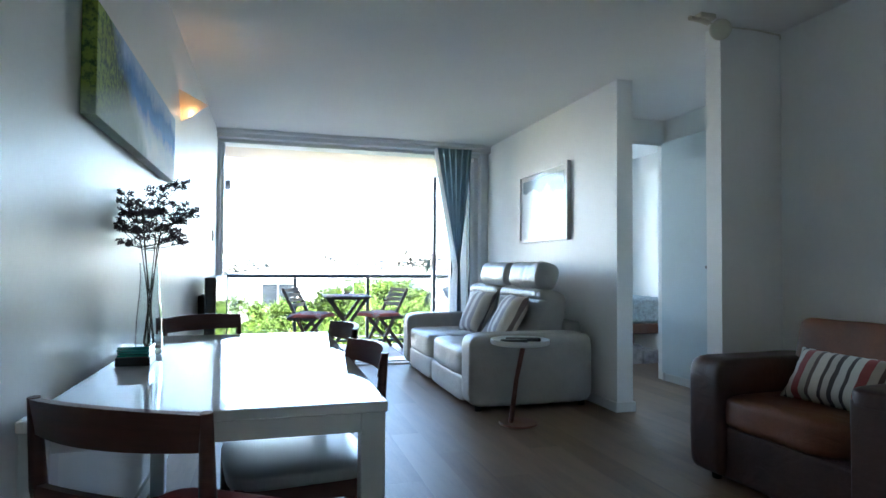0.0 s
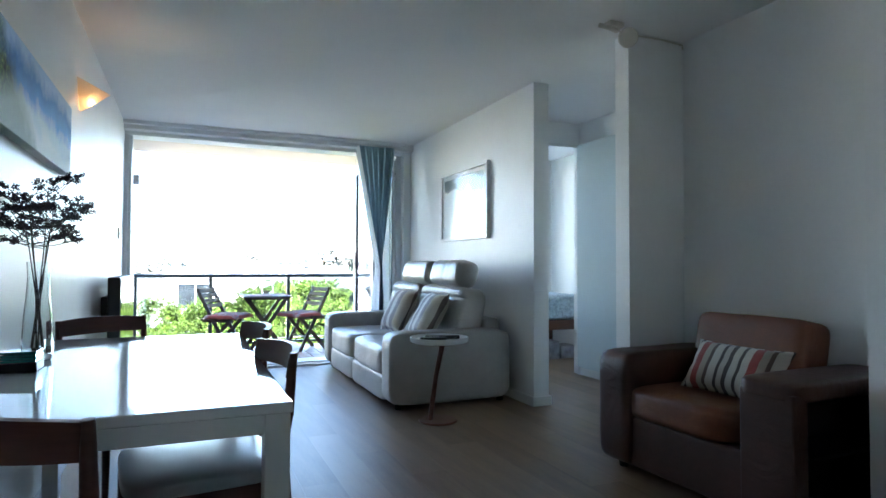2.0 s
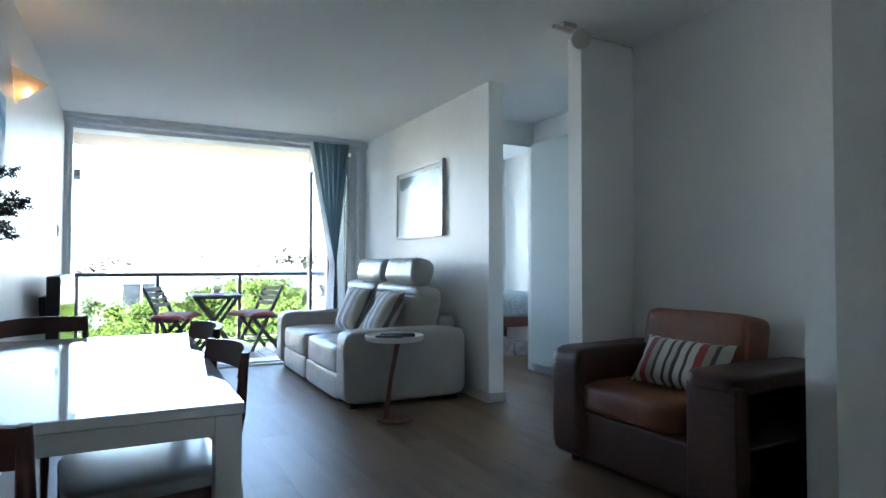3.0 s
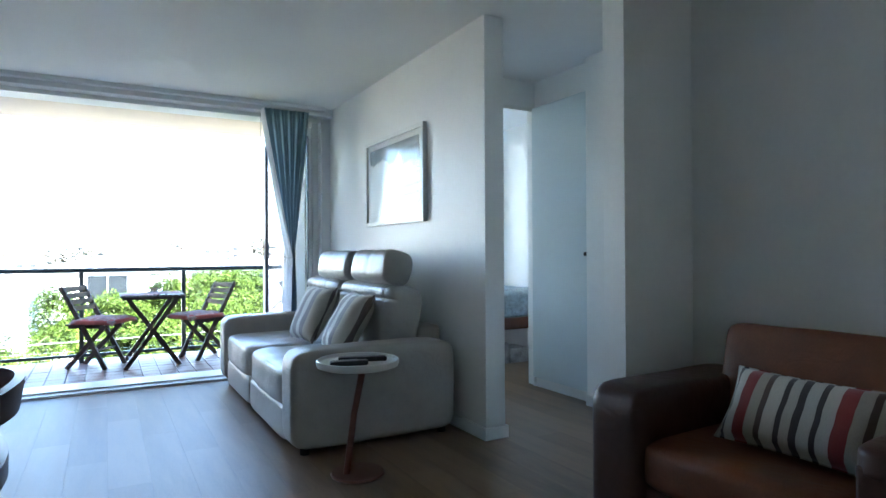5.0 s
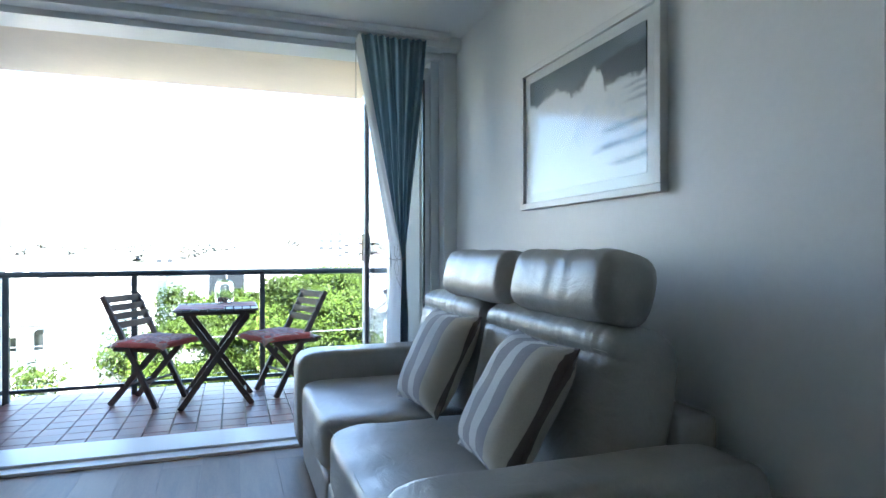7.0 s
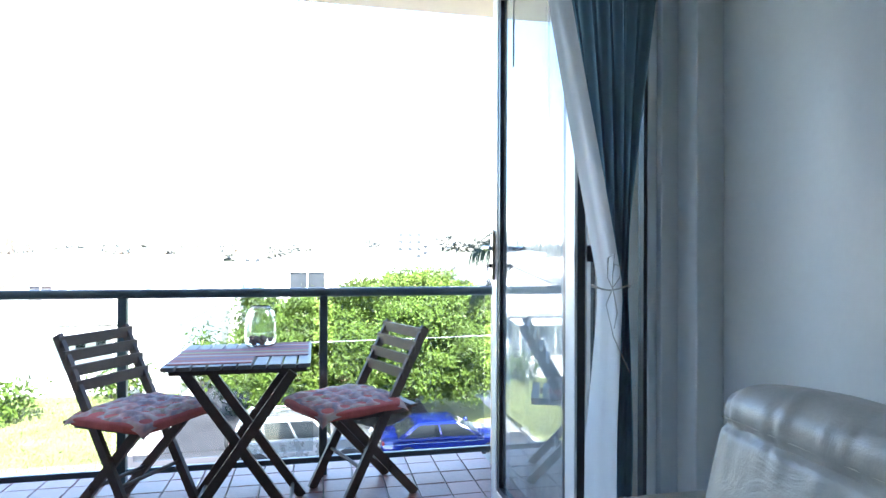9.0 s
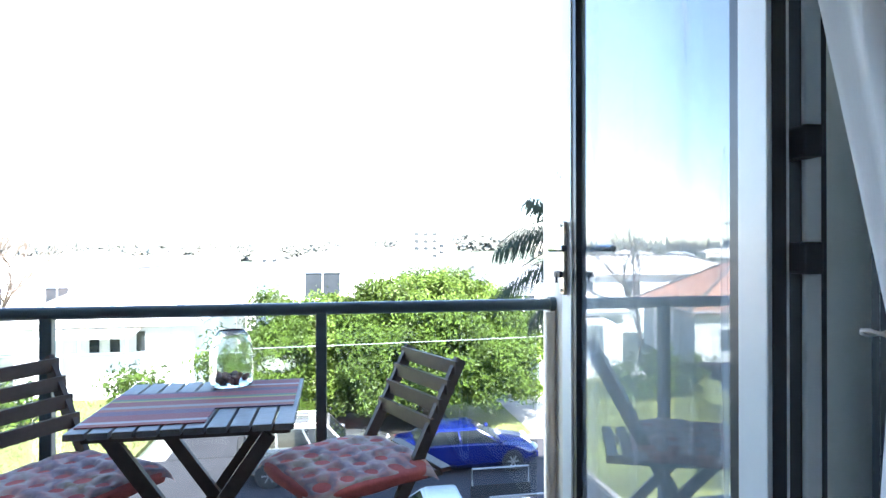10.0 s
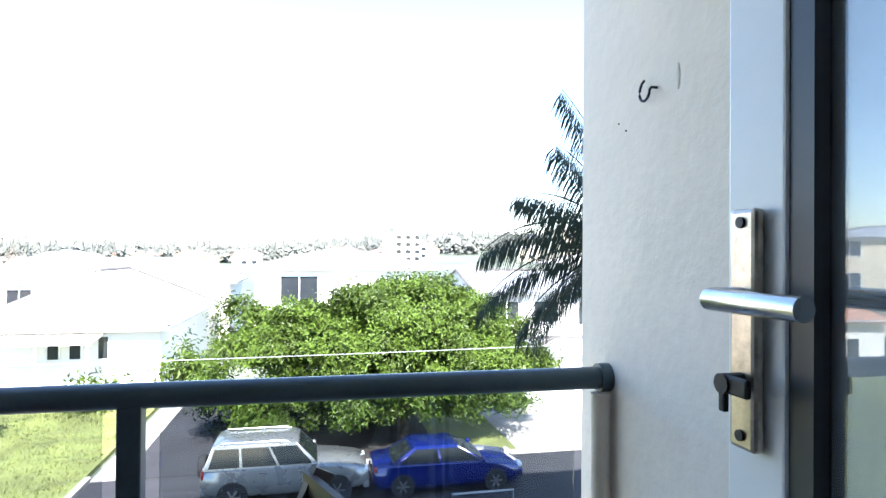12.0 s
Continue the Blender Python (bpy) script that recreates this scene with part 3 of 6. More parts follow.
# ---- living room: sofa ----
def build_sofa():
    s = thing("sofa", pose(0, 0, 0), "two-seat grey leather recliner sofa with raised headrests", "sofa")
    for y0, y1 in ((3.86, 4.08), (5.86, 6.08)):
        bm = bmesh.new()
        soft(bm, Matrix.Translation((2.39, (y0 + y1) / 2, 0.295)), 0.49, 0.115, 0.262, p=9, cuts=14, wrinkle=0.004, wscale=5)
        part("armrest", bm, LEATHER, s, smooth=60)
    for k, (y0, y1) in enumerate(((4.075, 5.02), (5.02, 5.865))):
        ym, hy = (y0 + y1) / 2, (y1 - y0) / 2
        bm = bmesh.new()
        soft(bm, Matrix.Translation((2.27, ym, 0.315)), 0.36, hy - 0.002, 0.118, p=7, cuts=20, wrinkle=0.008, wscale=7, sag=0.018, seed=k * 3.1)
        seat = part("seat_cushion", bm, LEATHER, s, "plump grey leather seat cushion", 60)
        bm = bmesh.new()
        tube(bm, [(1.935 + 0.006 * math.cos(q), y0 + 0.04 + (y1 - y0 - 0.08) * q / 9, 0.412) for q in range(10)], 0.0016, 5)
        part("stitching", bm, SEAM, seat, "pale stitched seam")
        bm = bmesh.new()
        soft(bm, Matrix.Translation((1.965, ym, 0.125)), 0.045, hy - 0.002, 0.095, p=8, cuts=10, wrinkle=0.003)
        part("foot_panel", bm, LEATHER, s, "leather footrest panel", 60)
        lean = Matrix.Translation((2.64, ym, 0.60)) @ Euler((0, radians(13), 0)).to_matrix().to_4x4()
        bm = bmesh.new()
        soft(bm, lean, 0.13, hy - 0.002, 0.275, p=6, cuts=64, wrinkle=0.006, wscale=6, seed=2 + k * 5.3)
        # gathers along the top seam and a rolled top edge
        inv = lean.inverted()
        for v in bm.verts:
            q = inv @ v.co
            if q.x < 0:
                # puckers run down from the seam and fade; the roll above it bulges
                wob = 2.2 * noise.noise(Vector((q.y * 11, 0.3, k * 4.0)))
                down = math.exp(-max(0.0, 0.16 - q.z) / 0.055)
                q.x += 0.0036 * down * math.sin(q.y * 105 + wob * 4) * (0.6 + 0.5 * noise.noise(Vector((q.y * 17, q.z * 3, k))))
                q.x += 0.012 * math.exp(-((q.z - 0.165) / 0.009) ** 2)
                q.x -= 0.010 * math.exp(-((q.z - 0.215) / 0.030) ** 2)
            v.co = lean @ q
        back = part("back_cushion", bm, LEATHER, s, "gathered grey leather back cushion", 60)
        bm = bmesh.new()
        tube(bm, [lean @ Vector((-0.126, -hy + 0.05 + (2 * hy - 0.1) * q / 12, 0.178)) for q in range(13)], 0.0012, 5)
        part("stitching", bm, SEAM, back, "pale gathered seam")
        h0, h1 = ((4.11, 4.70), (4.77, 5.44))[k]
        bm = bmesh.new()
        bolster(bm, Matrix.Translation((2.63, (h0 + h1) / 2, 0.972)) @ Euler((0, radians(14), 0)).to_matrix().to_4x4(), 0.098, (h1 - h0) / 2, 0.108, seed=7 + k)
        part("headrest", bm, LEATHER, s, "rounded grey leather headrest", 60)
    bm = bmesh.new()
    box(bm, 1.99, 4.07, 0.05, 2.86, 5.87, 0.30, r=0.01)
    part("base", bm, LEATHER, s)
    bm = bmesh.new()
    box(bm, 2.74, 4.06, 0.2, 2.89, 5.88, 0.62, r=0.03, seg=3)
    part("back_frame", bm, LEATHER, s, smooth=60)
    for x in (1.99, 2.82):
        for y in (3.94, 6.0):
            bm = bmesh.new()
            rod(bm, (x, y, 0), (x, y, 0.06), 0.025)
            part("foot", bm, BLACKBOX, s, "dark round foot")


build_sofa()

STRIPEGREY = stripes("grey_white_stripe", 1, 0.445, [(0, (0.16, 0.12, 0.105)), (0.055, (0.56, 0.51, 0.42)), (0.27, (0.29, 0.27, 0.29)), (0.42, (0.70, 0.69, 0.68)), (0.55, (0.31, 0.29, 0.31)),
                                                   (0.69, (0.68, 0.67, 0.66)), (0.83, (0.34, 0.32, 0.34)), (0.95, (0.62, 0.60, 0.57))], offset=0.5)


def scatter_cushion(at, turn, sx, sy, thick, material, label, seed):
    c = thing("scatter_cushion", Matrix.Translation(at) @ Euler([radians(a) for a in turn]).to_matrix().to_4x4(), label, "cushion", "striped cushions")
    bm = bmesh.new()
    pillow(bm, Matrix.Identity(4), sx, sy, thick, seed=seed)
    cover = part("cover", bm, material, c, smooth=70)
    bm = bmesh.new()
    for i in range(4):
        a = [(-sx, -sy), (sx, -sy), (sx, sy), (-sx, sy)]
        (x0, y0), (x1, y1) = a[i], a[(i + 1) % 4]
        pts = []
        for q in range(9):
            u = q / 8
            w = 0.93 + 0.07 * abs(2 * u - 1) ** 2
            px, py = x0 + (x1 - x0) * u, y0 + (y1 - y0) * u
            pts.append((px * (w if x0 == x1 else 1), py * (w if y0 == y1 else 1), 0))
        tube(bm, pts, 0.003, 5)
    part("piping", bm, material, cover)
    return c


scatter_cushion((2.40, 5.12, 0.625), (0, -63, 6), 0.215, 0.215, 0.075, STRIPEGREY, "grey and white striped cushion against the sofa back", 1)
scatter_cushion((2.39, 4.37, 0.625), (0, -60, -4), 0.215, 0.22, 0.08, STRIPEGREY, "grey and white striped cushion leaning on the sofa back", 5)

# ---- side table with remotes ----
st = thing("side_table", pose(2.09, 3.42, 0), "round white tray side table on one slanting stem", "side table")
bm = bmesh.new()
lathe(bm, [(0.0, 0.540), (0.17, 0.540), (0.186, 0.546), (0.19, 0.556), (0.19, 0.574), (0.186, 0.577), (0.182, 0.574), (0.180, 0.562), (0.174, 0.558), (0.0, 0.558)], 56)
part("tray", bm, TABLEBODY, st, "white lipped tray top", 40)
bm = bmesh.new()
tube(bm, [(0.05, 0.05, 0.545), (0.01, 0.08, 0.30), (-0.02, 0.10, 0.015)], [0.017, 0.015, 0.017], 14)
part("stem", bm, COPPER, st, "brown painted slanting stem", 40)
bm = bmesh.new()
lathe(bm, [(0.0, 0.0), (0.125, 0.0), (0.13, 0.006), (0.125, 0.014), (0.03, 0.022), (0.0, 0.022)], 40, (0.04, 0.11, 0))
part("foot", bm, COPPER, st, "flat round brown foot", 40)


def remote(at, turn, length, w):
    r = thing("remote_control", pose(*at, 0, 0, turn), "black remote control lying on the white tray", "remote control", "remotes on the tray")
    bm = bmesh.new()
    box(bm, -length / 2, -w / 2, 0, length / 2, w / 2, 0.023, r=0.006)
    part("body", bm, BLACKGLOSS, r)
    for i in range(int(length / 0.016) - 2):
        for j in (-1, 0, 1):
            bm = bmesh.new()
            box(bm, -length / 2 + 0.014 + i * 0.0145, j * w * 0.28 - w * 0.09, 0.022, -length / 2 + 0.022 + i * 0.0145, j * w * 0.28 + w * 0.09, 0.0255)
            part("key", bm, REMOTEKEY, r)


remote((2.125, 3.45, 0.558), -18, 0.225, 0.050)
remote((2.03, 3.375, 0.558), -12, 0.17, 0.046)


# ---- picture over the sofa ----
def wave_material():
    """A breaking wave: slate sky, a white crest, streaked dark water, pale foam."""
    m, n, l, b = nodes_of("wave_photograph")
    co = n.new("ShaderNodeTexCoord")
    sp = n.new("ShaderNodeSeparateXYZ")
    l.new(co.outputs["Object"], sp.inputs[0])

    def calc(op, x, y=0.0, z=0.0):
        k = n.new("ShaderNodeMath")
        k.operation = op
        for s, v in zip(k.inputs, (x, y, z)):
            if isinstance(v, (int, float)):
                s.default_value = v
            else:
                l.new(v, s)
        return k.outputs[0]

    def grey(src, stops):
        return ramp(n, l, src, [(p, (c, c, c)) for p, c in stops]).outputs[0]

    def mixed(f, x, y):
        k = n.new("ShaderNodeMix")
        k.data_type = "RGBA"
        l.new(f, k.inputs["Factor"])
        l.new(x, k.inputs[6])
        l.new(y, k.inputs[7])
        return k.outputs[2]

    u = calc("MULTIPLY_ADD", sp.outputs[1], -1 / 0.85, 0.5)      # 0 at the window end, 1 at the room end
    v = calc("MULTIPLY_ADD", sp.outputs[2], 1 / 0.524, 0.5)
    big, foam, fine = noise_at(n, l, 4.5, 6, 0.6), noise_at(n, l, 11, 8, 0.62), noise_at(n, l, 42, 6, 0.7)
    foam.inputs["Distortion"].default_value = 0.8
    streak = noise_at(n, l, 7, 7, 0.65, (1, 0.55, 3.2))
    jag = calc("ADD", calc("MULTIPLY_ADD", foam.outputs["Fac"], 0.18, -0.09), calc("MULTIPLY_ADD", fine.outputs["Fac"], 0.09, -0.045))
    crest = grey(u, [(0.0, 0.80), (0.08, 0.75), (0.26, 0.81), (0.34, 0.79), (0.46, 0.72), (0.54, 0.76), (0.60, 0.84), (0.68, 0.82), (0.71, 0.69), (0.85, 0.68), (1.0, 0.66)])
    hill = grey(u, [(0.0, 0.60), (0.40, 0.70), (0.50, 0.80), (0.64, 0.84), (0.74, 0.885), (1.0, 0.90)])
    is_foam = grey(calc("MULTIPLY_ADD", calc("SUBTRACT", calc("ADD", crest, jag), v), 22.0, 0.5), [(0.0, 0.0), (1.0, 1.0)])
    is_hill = grey(calc("MULTIPLY_ADD", calc("SUBTRACT", calc("MULTIPLY_ADD", jag, 0.4, hill), v), 30.0, 0.5), [(0.0, 0.0), (1.0, 1.0)])
    cloud = ramp(n, l, calc("MULTIPLY_ADD", big.outputs["Fac"], 0.7, calc("MULTIPLY", u, 0.25)), [(0.25, (0.035, 0.055, 0.07)), (0.48, (0.085, 0.115, 0.14)), (0.62, (0.20, 0.245, 0.275))])
    navy = n.new("ShaderNodeRGB")
    navy.outputs[0].default_value = (0.018, 0.030, 0.045, 1)
    # foam: blue shadow in the wave's hollow, bright spray below
    hollow = calc("MULTIPLY", grey(u, [(0.30, 0.0), (0.55, 1.0), (0.75, 0.8), (1.0, 0.25)]), grey(v, [(0.28, 0.0), (0.45, 1.0), (0.60, 0.7), (0.76, 0.0)]))
    veil = calc("MULTIPLY", grey(u, [(0.10, 0.0), (0.22, 0.8), (0.40, 0.2), (0.60, 0.0)]), grey(v, [(0.15, 0.0), (0.35, 1.0), (0.60, 0.9), (0.75, 0.0)]))
    shade = calc("ADD", calc("MULTIPLY_ADD", hollow, 0.30, calc("MULTIPLY", veil, 0.16)), calc("ADD", calc("MULTIPLY_ADD", foam.outputs["Fac"], 1.0, -0.58), calc("MULTIPLY_ADD", fine.outputs["Fac"], 0.55, -0.275)))
    white = ramp(n, l, shade, [(0.06, (0.90, 0.92, 0.93)), (0.22, (0.74, 0.80, 0.85)), (0.36, (0.46, 0.57, 0.68)), (0.52, (0.20, 0.28, 0.37)), (0.70, (0.10, 0.15, 0.21))])
    # dark water between the foam lines at the room end, three broad bands and thin ones above
    bands = None
    for centre, half, start in ((0.385, 0.034, 0.66), (0.265, 0.032, 0.60), (0.135, 0.028, 0.72), (0.52, 0.014, 0.80), (0.58, 0.014, 0.84), (0.63, 0.012, 0.80)):
        mid = calc("MULTIPLY_ADD", u, 0.10, centre - 0.10)
        d = calc("SUBTRACT", half, calc("ABSOLUTE", calc("SUBTRACT", calc("MULTIPLY_ADD", streak.outputs["Fac"], 0.10, calc("SUBTRACT", v, 0.05)), mid)))
        one = calc("MULTIPLY", grey(calc("MULTIPLY_ADD", d, 26.0, 0.25), [(0.0, 0.0), (1.0, 1.0)]), grey(calc("MULTIPLY_ADD", streak.outputs["Fac"], 0.30, calc("SUBTRACT", u, 0.15)), [(start, 0.0), (min(0.99, start + 0.10), 1.0)]))
        bands = one if bands is None else calc("MAXIMUM", bands, one)
    water = ramp(n, l, streak.outputs["Fac"], [(0.35, (0.05, 0.085, 0.12)), (0.52, (0.12, 0.18, 0.24)), (0.66, (0.42, 0.50, 0.56))])
    below = mixed(bands, white.outputs[0], water.outputs[0])
    l.new(mixed(is_foam, mixed(is_hill, cloud.outputs[0], navy.outputs[0]), below), b.inputs["Base Color"])
    b.inputs["Roughness"].default_value = 0.5
    return m


pic = thing("framed_picture", pose(2.95, 4.853, 1.61), "white framed photograph of breaking waves under glass", "picture")
for y0, y1, z0, z1 in ((-0.508, 0.508, 0.305, 0.335), (-0.508, 0.508, -0.335, -0.305), (-0.508, -0.478, -0.305, 0.305), (0.478, 0.508, -0.305, 0.305)):
    bm = bmesh.new()
    box(bm, -0.035, y0, z0, -0.001, y1, z1, r=0.003)
    part("picture_frame", bm, TRIM, pic)
bm = bmesh.new()
box(bm, -0.020, -0.478, -0.305, -0.004, 0.478, 0.305)
part("mount", bm, PAPERWHITE, pic, "white card mount")
bm = bmesh.new()
box(bm, -0.0235, -0.425, -0.262, -0.0202, 0.425, 0.262)
part("print", bm, wave_material(), pic, "blue-grey photograph of surf")
bm = bmesh.new()
box(bm, -0.0285, -0.478, -0.305, -0.0262, 0.478, 0.305)
part("glazing", bm, pane("picture_glass", (0.97, 0.98, 0.98), 0.6, 0.0, 0.10), pic, "clear picture glass").visible_shadow = False


# ---- dining table and chairs ----
dt = thing("dining_table", pose(0.415, 2.065, 0), "white lacquered dining table with a glossy top", "table")
bm = bmesh.new()
box(bm, -0.395, -0.79, 0.685, 0.395, 0.79, 0.712, r=0.004)
part("tabletop", bm, GLOSSWHITE, dt, "glossy white tabletop")
for x0, y0, x1, y1 in ((-0.33, -0.782, 0.33, -0.76), (-0.33, 0.76, 0.33, 0.782), (-0.387, -0.72, -0.365, 0.72), (0.365, -0.72, 0.387, 0.72)):
    bm = bmesh.new()
    box(bm, x0, y0, 0.638, x1, y1, 0.685, r=0.002)
    part("apron", bm, TABLEBODY, dt)
for x in (-0.36, 0.36):
    for y in (-0.755, 0.755):
        bm = bmesh.new()
        box(bm, x - 0.03, y - 0.03, 0, x + 0.03, y + 0.03, 0.685, r=0.003)
        part("leg", bm, TABLEBODY, dt)


def dining_chair(m, seat_mat, label, seat_label):
    """A mid-century chair: curved top rail and lower slat between raked posts."""
    c = thing("dining_chair", m, label, "chair", "chairs round the dining table")

    def bow(z, depth, h, t, name):
        bm = bmesh.new()
        ring = []
        for q in range(13):
            u = q / 12 * 2 - 1
            x = u * 0.205
            y = -0.215 - depth * (1 - u * u)
            hh = h * (0.88 + 0.12 * (1 - u * u))
            ring.append([bm.verts.new((x, y + s * t / 2 * (1 if e else 1) - 0.012 * e * (1 if z > 0.7 else 0), z + (hh if e else 0) - 0.5 * h)) for s, e in ((-1, 0), (1, 0), (1, 1), (-1, 1))])
        for q in range(12):
            for k in range(4):
                bm.faces.new((ring[q][k], ring[q][(k + 1) % 4], ring[q + 1][(k + 1) % 4], ring[q + 1][k]))
        bm.faces.new(ring[0][::-1])
        bm.faces.new(ring[-1])
        bmesh.ops.bevel(bm, geom=[e for e in bm.edges if e.calc_face_angle(0) > 0.9], offset=0.004, segments=2, affect="EDGES")
        return part(name, bm, TEAK, c, smooth=50)

    bow(0.745, 0.05, 0.078, 0.022, "top_rail")
    bow(0.585, 0.03, 0.05, 0.018, "back_slat")
    for sx in (-1, 1):
        bm = bmesh.new()
        tube(bm, [(sx * 0.20, -0.245, 0.0), (sx * 0.198, -0.205, 0.40), (sx * 0.20, -0.215, 0.60), (sx * 0.203, -0.228, 0.778)], [0.014, 0.019, 0.017, 0.012], 10)
        part("back_leg", bm, TEAK, c, smooth=60)
        bm = bmesh.new()
        tube(bm, [(sx * 0.205, 0.20, 0.0), (sx * 0.20, 0.195, 0.41)], [0.012, 0.019], 10)
        part("front_leg", bm, TEAK, c, smooth=60)
        bm = bmesh.new()
        beam(bm, (sx * 0.203, -0.20, 0.395), (sx * 0.20, 0.19, 0.395), 0.018, 0.055)
        part("side_rail", bm, TEAK, c)
    for y in (-0.2, 0.19):
        bm = bmesh.new()
        beam(bm, (-0.20, y, 0.395), (0.20, y, 0.395), 0.018, 0.055)
        part("seat_rail", bm, TEAK, c)
    bm = bmesh.new()
    soft(bm, Matrix.Translation((0, 0.0, 0.435)), 0.222, 0.218, 0.026, p=6, cuts=12, sag=-0.008)
    part("seat", bm, seat_mat, c, seat_label, 60)
    return c


dining_chair(pose(0.375, 1.275, 0, 0, 0, -33), REDSEAT, "dark teak dining chair with a red seat, turned from the table", "red wool seat pad")
dining_chair(pose(0.615, 1.80, 0, 0, 0, 97), VINYL, "dark teak dining chair tucked under the table", "glossy vinyl seat, window sheen in its pale grey-blue")
dining_chair(pose(0.62, 2.51, 0, 0, 0, 97), VINYL, "dark teak dining chair pushed in at the table", "glossy vinyl seat, window sheen in its pale grey-blue")
dining_chair(pose(0.33, 2.95, 0, 0, 0, 214), VINYL, "dark teak dining chair at the table's window end", "glossy vinyl seat, window sheen in its pale grey-blue")

# ---- on the table: coasters and vase ----
co = thing("coaster_stack", pose(0.105, 2.02, 0.712), "teal glass coasters stacked in a black holder", "coasters")
bm = bmesh.new()
box(bm, -0.052, -0.052, 0, 0.052, 0.052, 0.028, r=0.003)
part("holder", bm, BLACKGLOSS, co, "black holder")
for i in range(4):
    bm = bmesh.new()
    box(bm, -0.048 + 0.002 * (i % 2), -0.048, 0.029 + i * 0.0085, 0.048 + 0.002 * (i % 2), 0.048, 0.0362 + i * 0.0085, r=0.0015)
    part("coaster", bm, TEALGLASS, co)

va = thing("vase", pose(0.105, 2.24, 0.712), "tall clear glass bottle vase with dark dried flowers", "vase")
bm = bmesh.new()
lathe(bm, [(0.0, 0.0), (0.040, 0.0), (0.046, 0.01), (0.047, 0.05), (0.043, 0.14), (0.036, 0.22), (0.033, 0.28), (0.036, 0.335), (0.0335, 0.335), (0.0305, 0.28),
           (0.033, 0.22), (0.040, 0.14), (0.0435, 0.05), (0.042, 0.022), (0.0, 0.02)], 32)
part("bottle", bm, VASEGLASS, va, "clear glass bottle", 60)
rng = random.Random(4)
heads = bmesh.new()


def floret(bm, p, r):
    for k in range(7):
        q = p + Vector((rng.uniform(-1, 1), rng.uniform(-1, 1), rng.uniform(-0.6, 0.9))) * r
        u = Vector((rng.uniform(-1, 1), rng.uniform(-1, 1), rng.uniform(-1, 1))).normalized() * r * 0.55
        w = u.orthogonal().normalized() * r * 0.4
        vs = [bm.verts.new(q + d) for d in (-u, w, u, -w)]
        bm.faces.new(vs)
        t = u.cross(w).normalized() * r * 0.35
        vs = [bm.verts.new(q + d) for d in (-u, t, u, -t)]
        bm.faces.new(vs)


for s in range(6):
    a = s * math.tau / 6 + 0.3
    lean = rng.uniform(0.02, 0.075)
    stems = bmesh.new()
    top = Vector((math.cos(a) * lean, math.sin(a) * lean * 1.3, rng.uniform(0.44, 0.60)))
    tube(stems, [(0.02 * math.cos(a + 2.4), 0.02 * math.sin(a + 2.4), 0.03), (0.012 * math.cos(a), 0.012 * math.sin(a), 0.26), (top.x * 0.6, top.y * 0.6, 0.38), top], [0.0028, 0.0024, 0.002, 0.0014], 6)
    for b in range(9):
        h = rng.uniform(0.0, 1.0)
        base = Vector((top.x * 0.6, top.y * 0.6, 0.38)).lerp(top, h)
        az = rng.uniform(0, math.tau)
        ln = rng.uniform(0.06, 0.165) * (1.1 - 0.5 * h)
        tip = base + Vector((math.cos(az) * ln, math.sin(az) * ln, rng.uniform(0.02, 0.09)))
        tip.x = max(tip.x, -0.085)
        mid = base.lerp(tip, 0.5) + Vector((0, 0, -0.006))
        tube(stems, [base, mid, tip], [0.0015, 0.0012, 0.0008], 5)
        # each twig ends in a flat plate of florets
        for f in range(14):
            q = tip + Vector((rng.uniform(-0.034, 0.034), rng.uniform(-0.034, 0.034), rng.uniform(-0.005, 0.009)))
            q.x = max(q.x, -0.09)
            floret(heads, q, 0.0075)
            if f % 3 == 0:
                tube(stems, [base.lerp(tip, 0.7), q], [0.0009, 0.0006], 4)
    part("stem", stems, STEM, va, "thin dark branching stem", 60)
part("flower_spray", heads, DRYFLOWER, va, "dark purple-brown dried flowers")


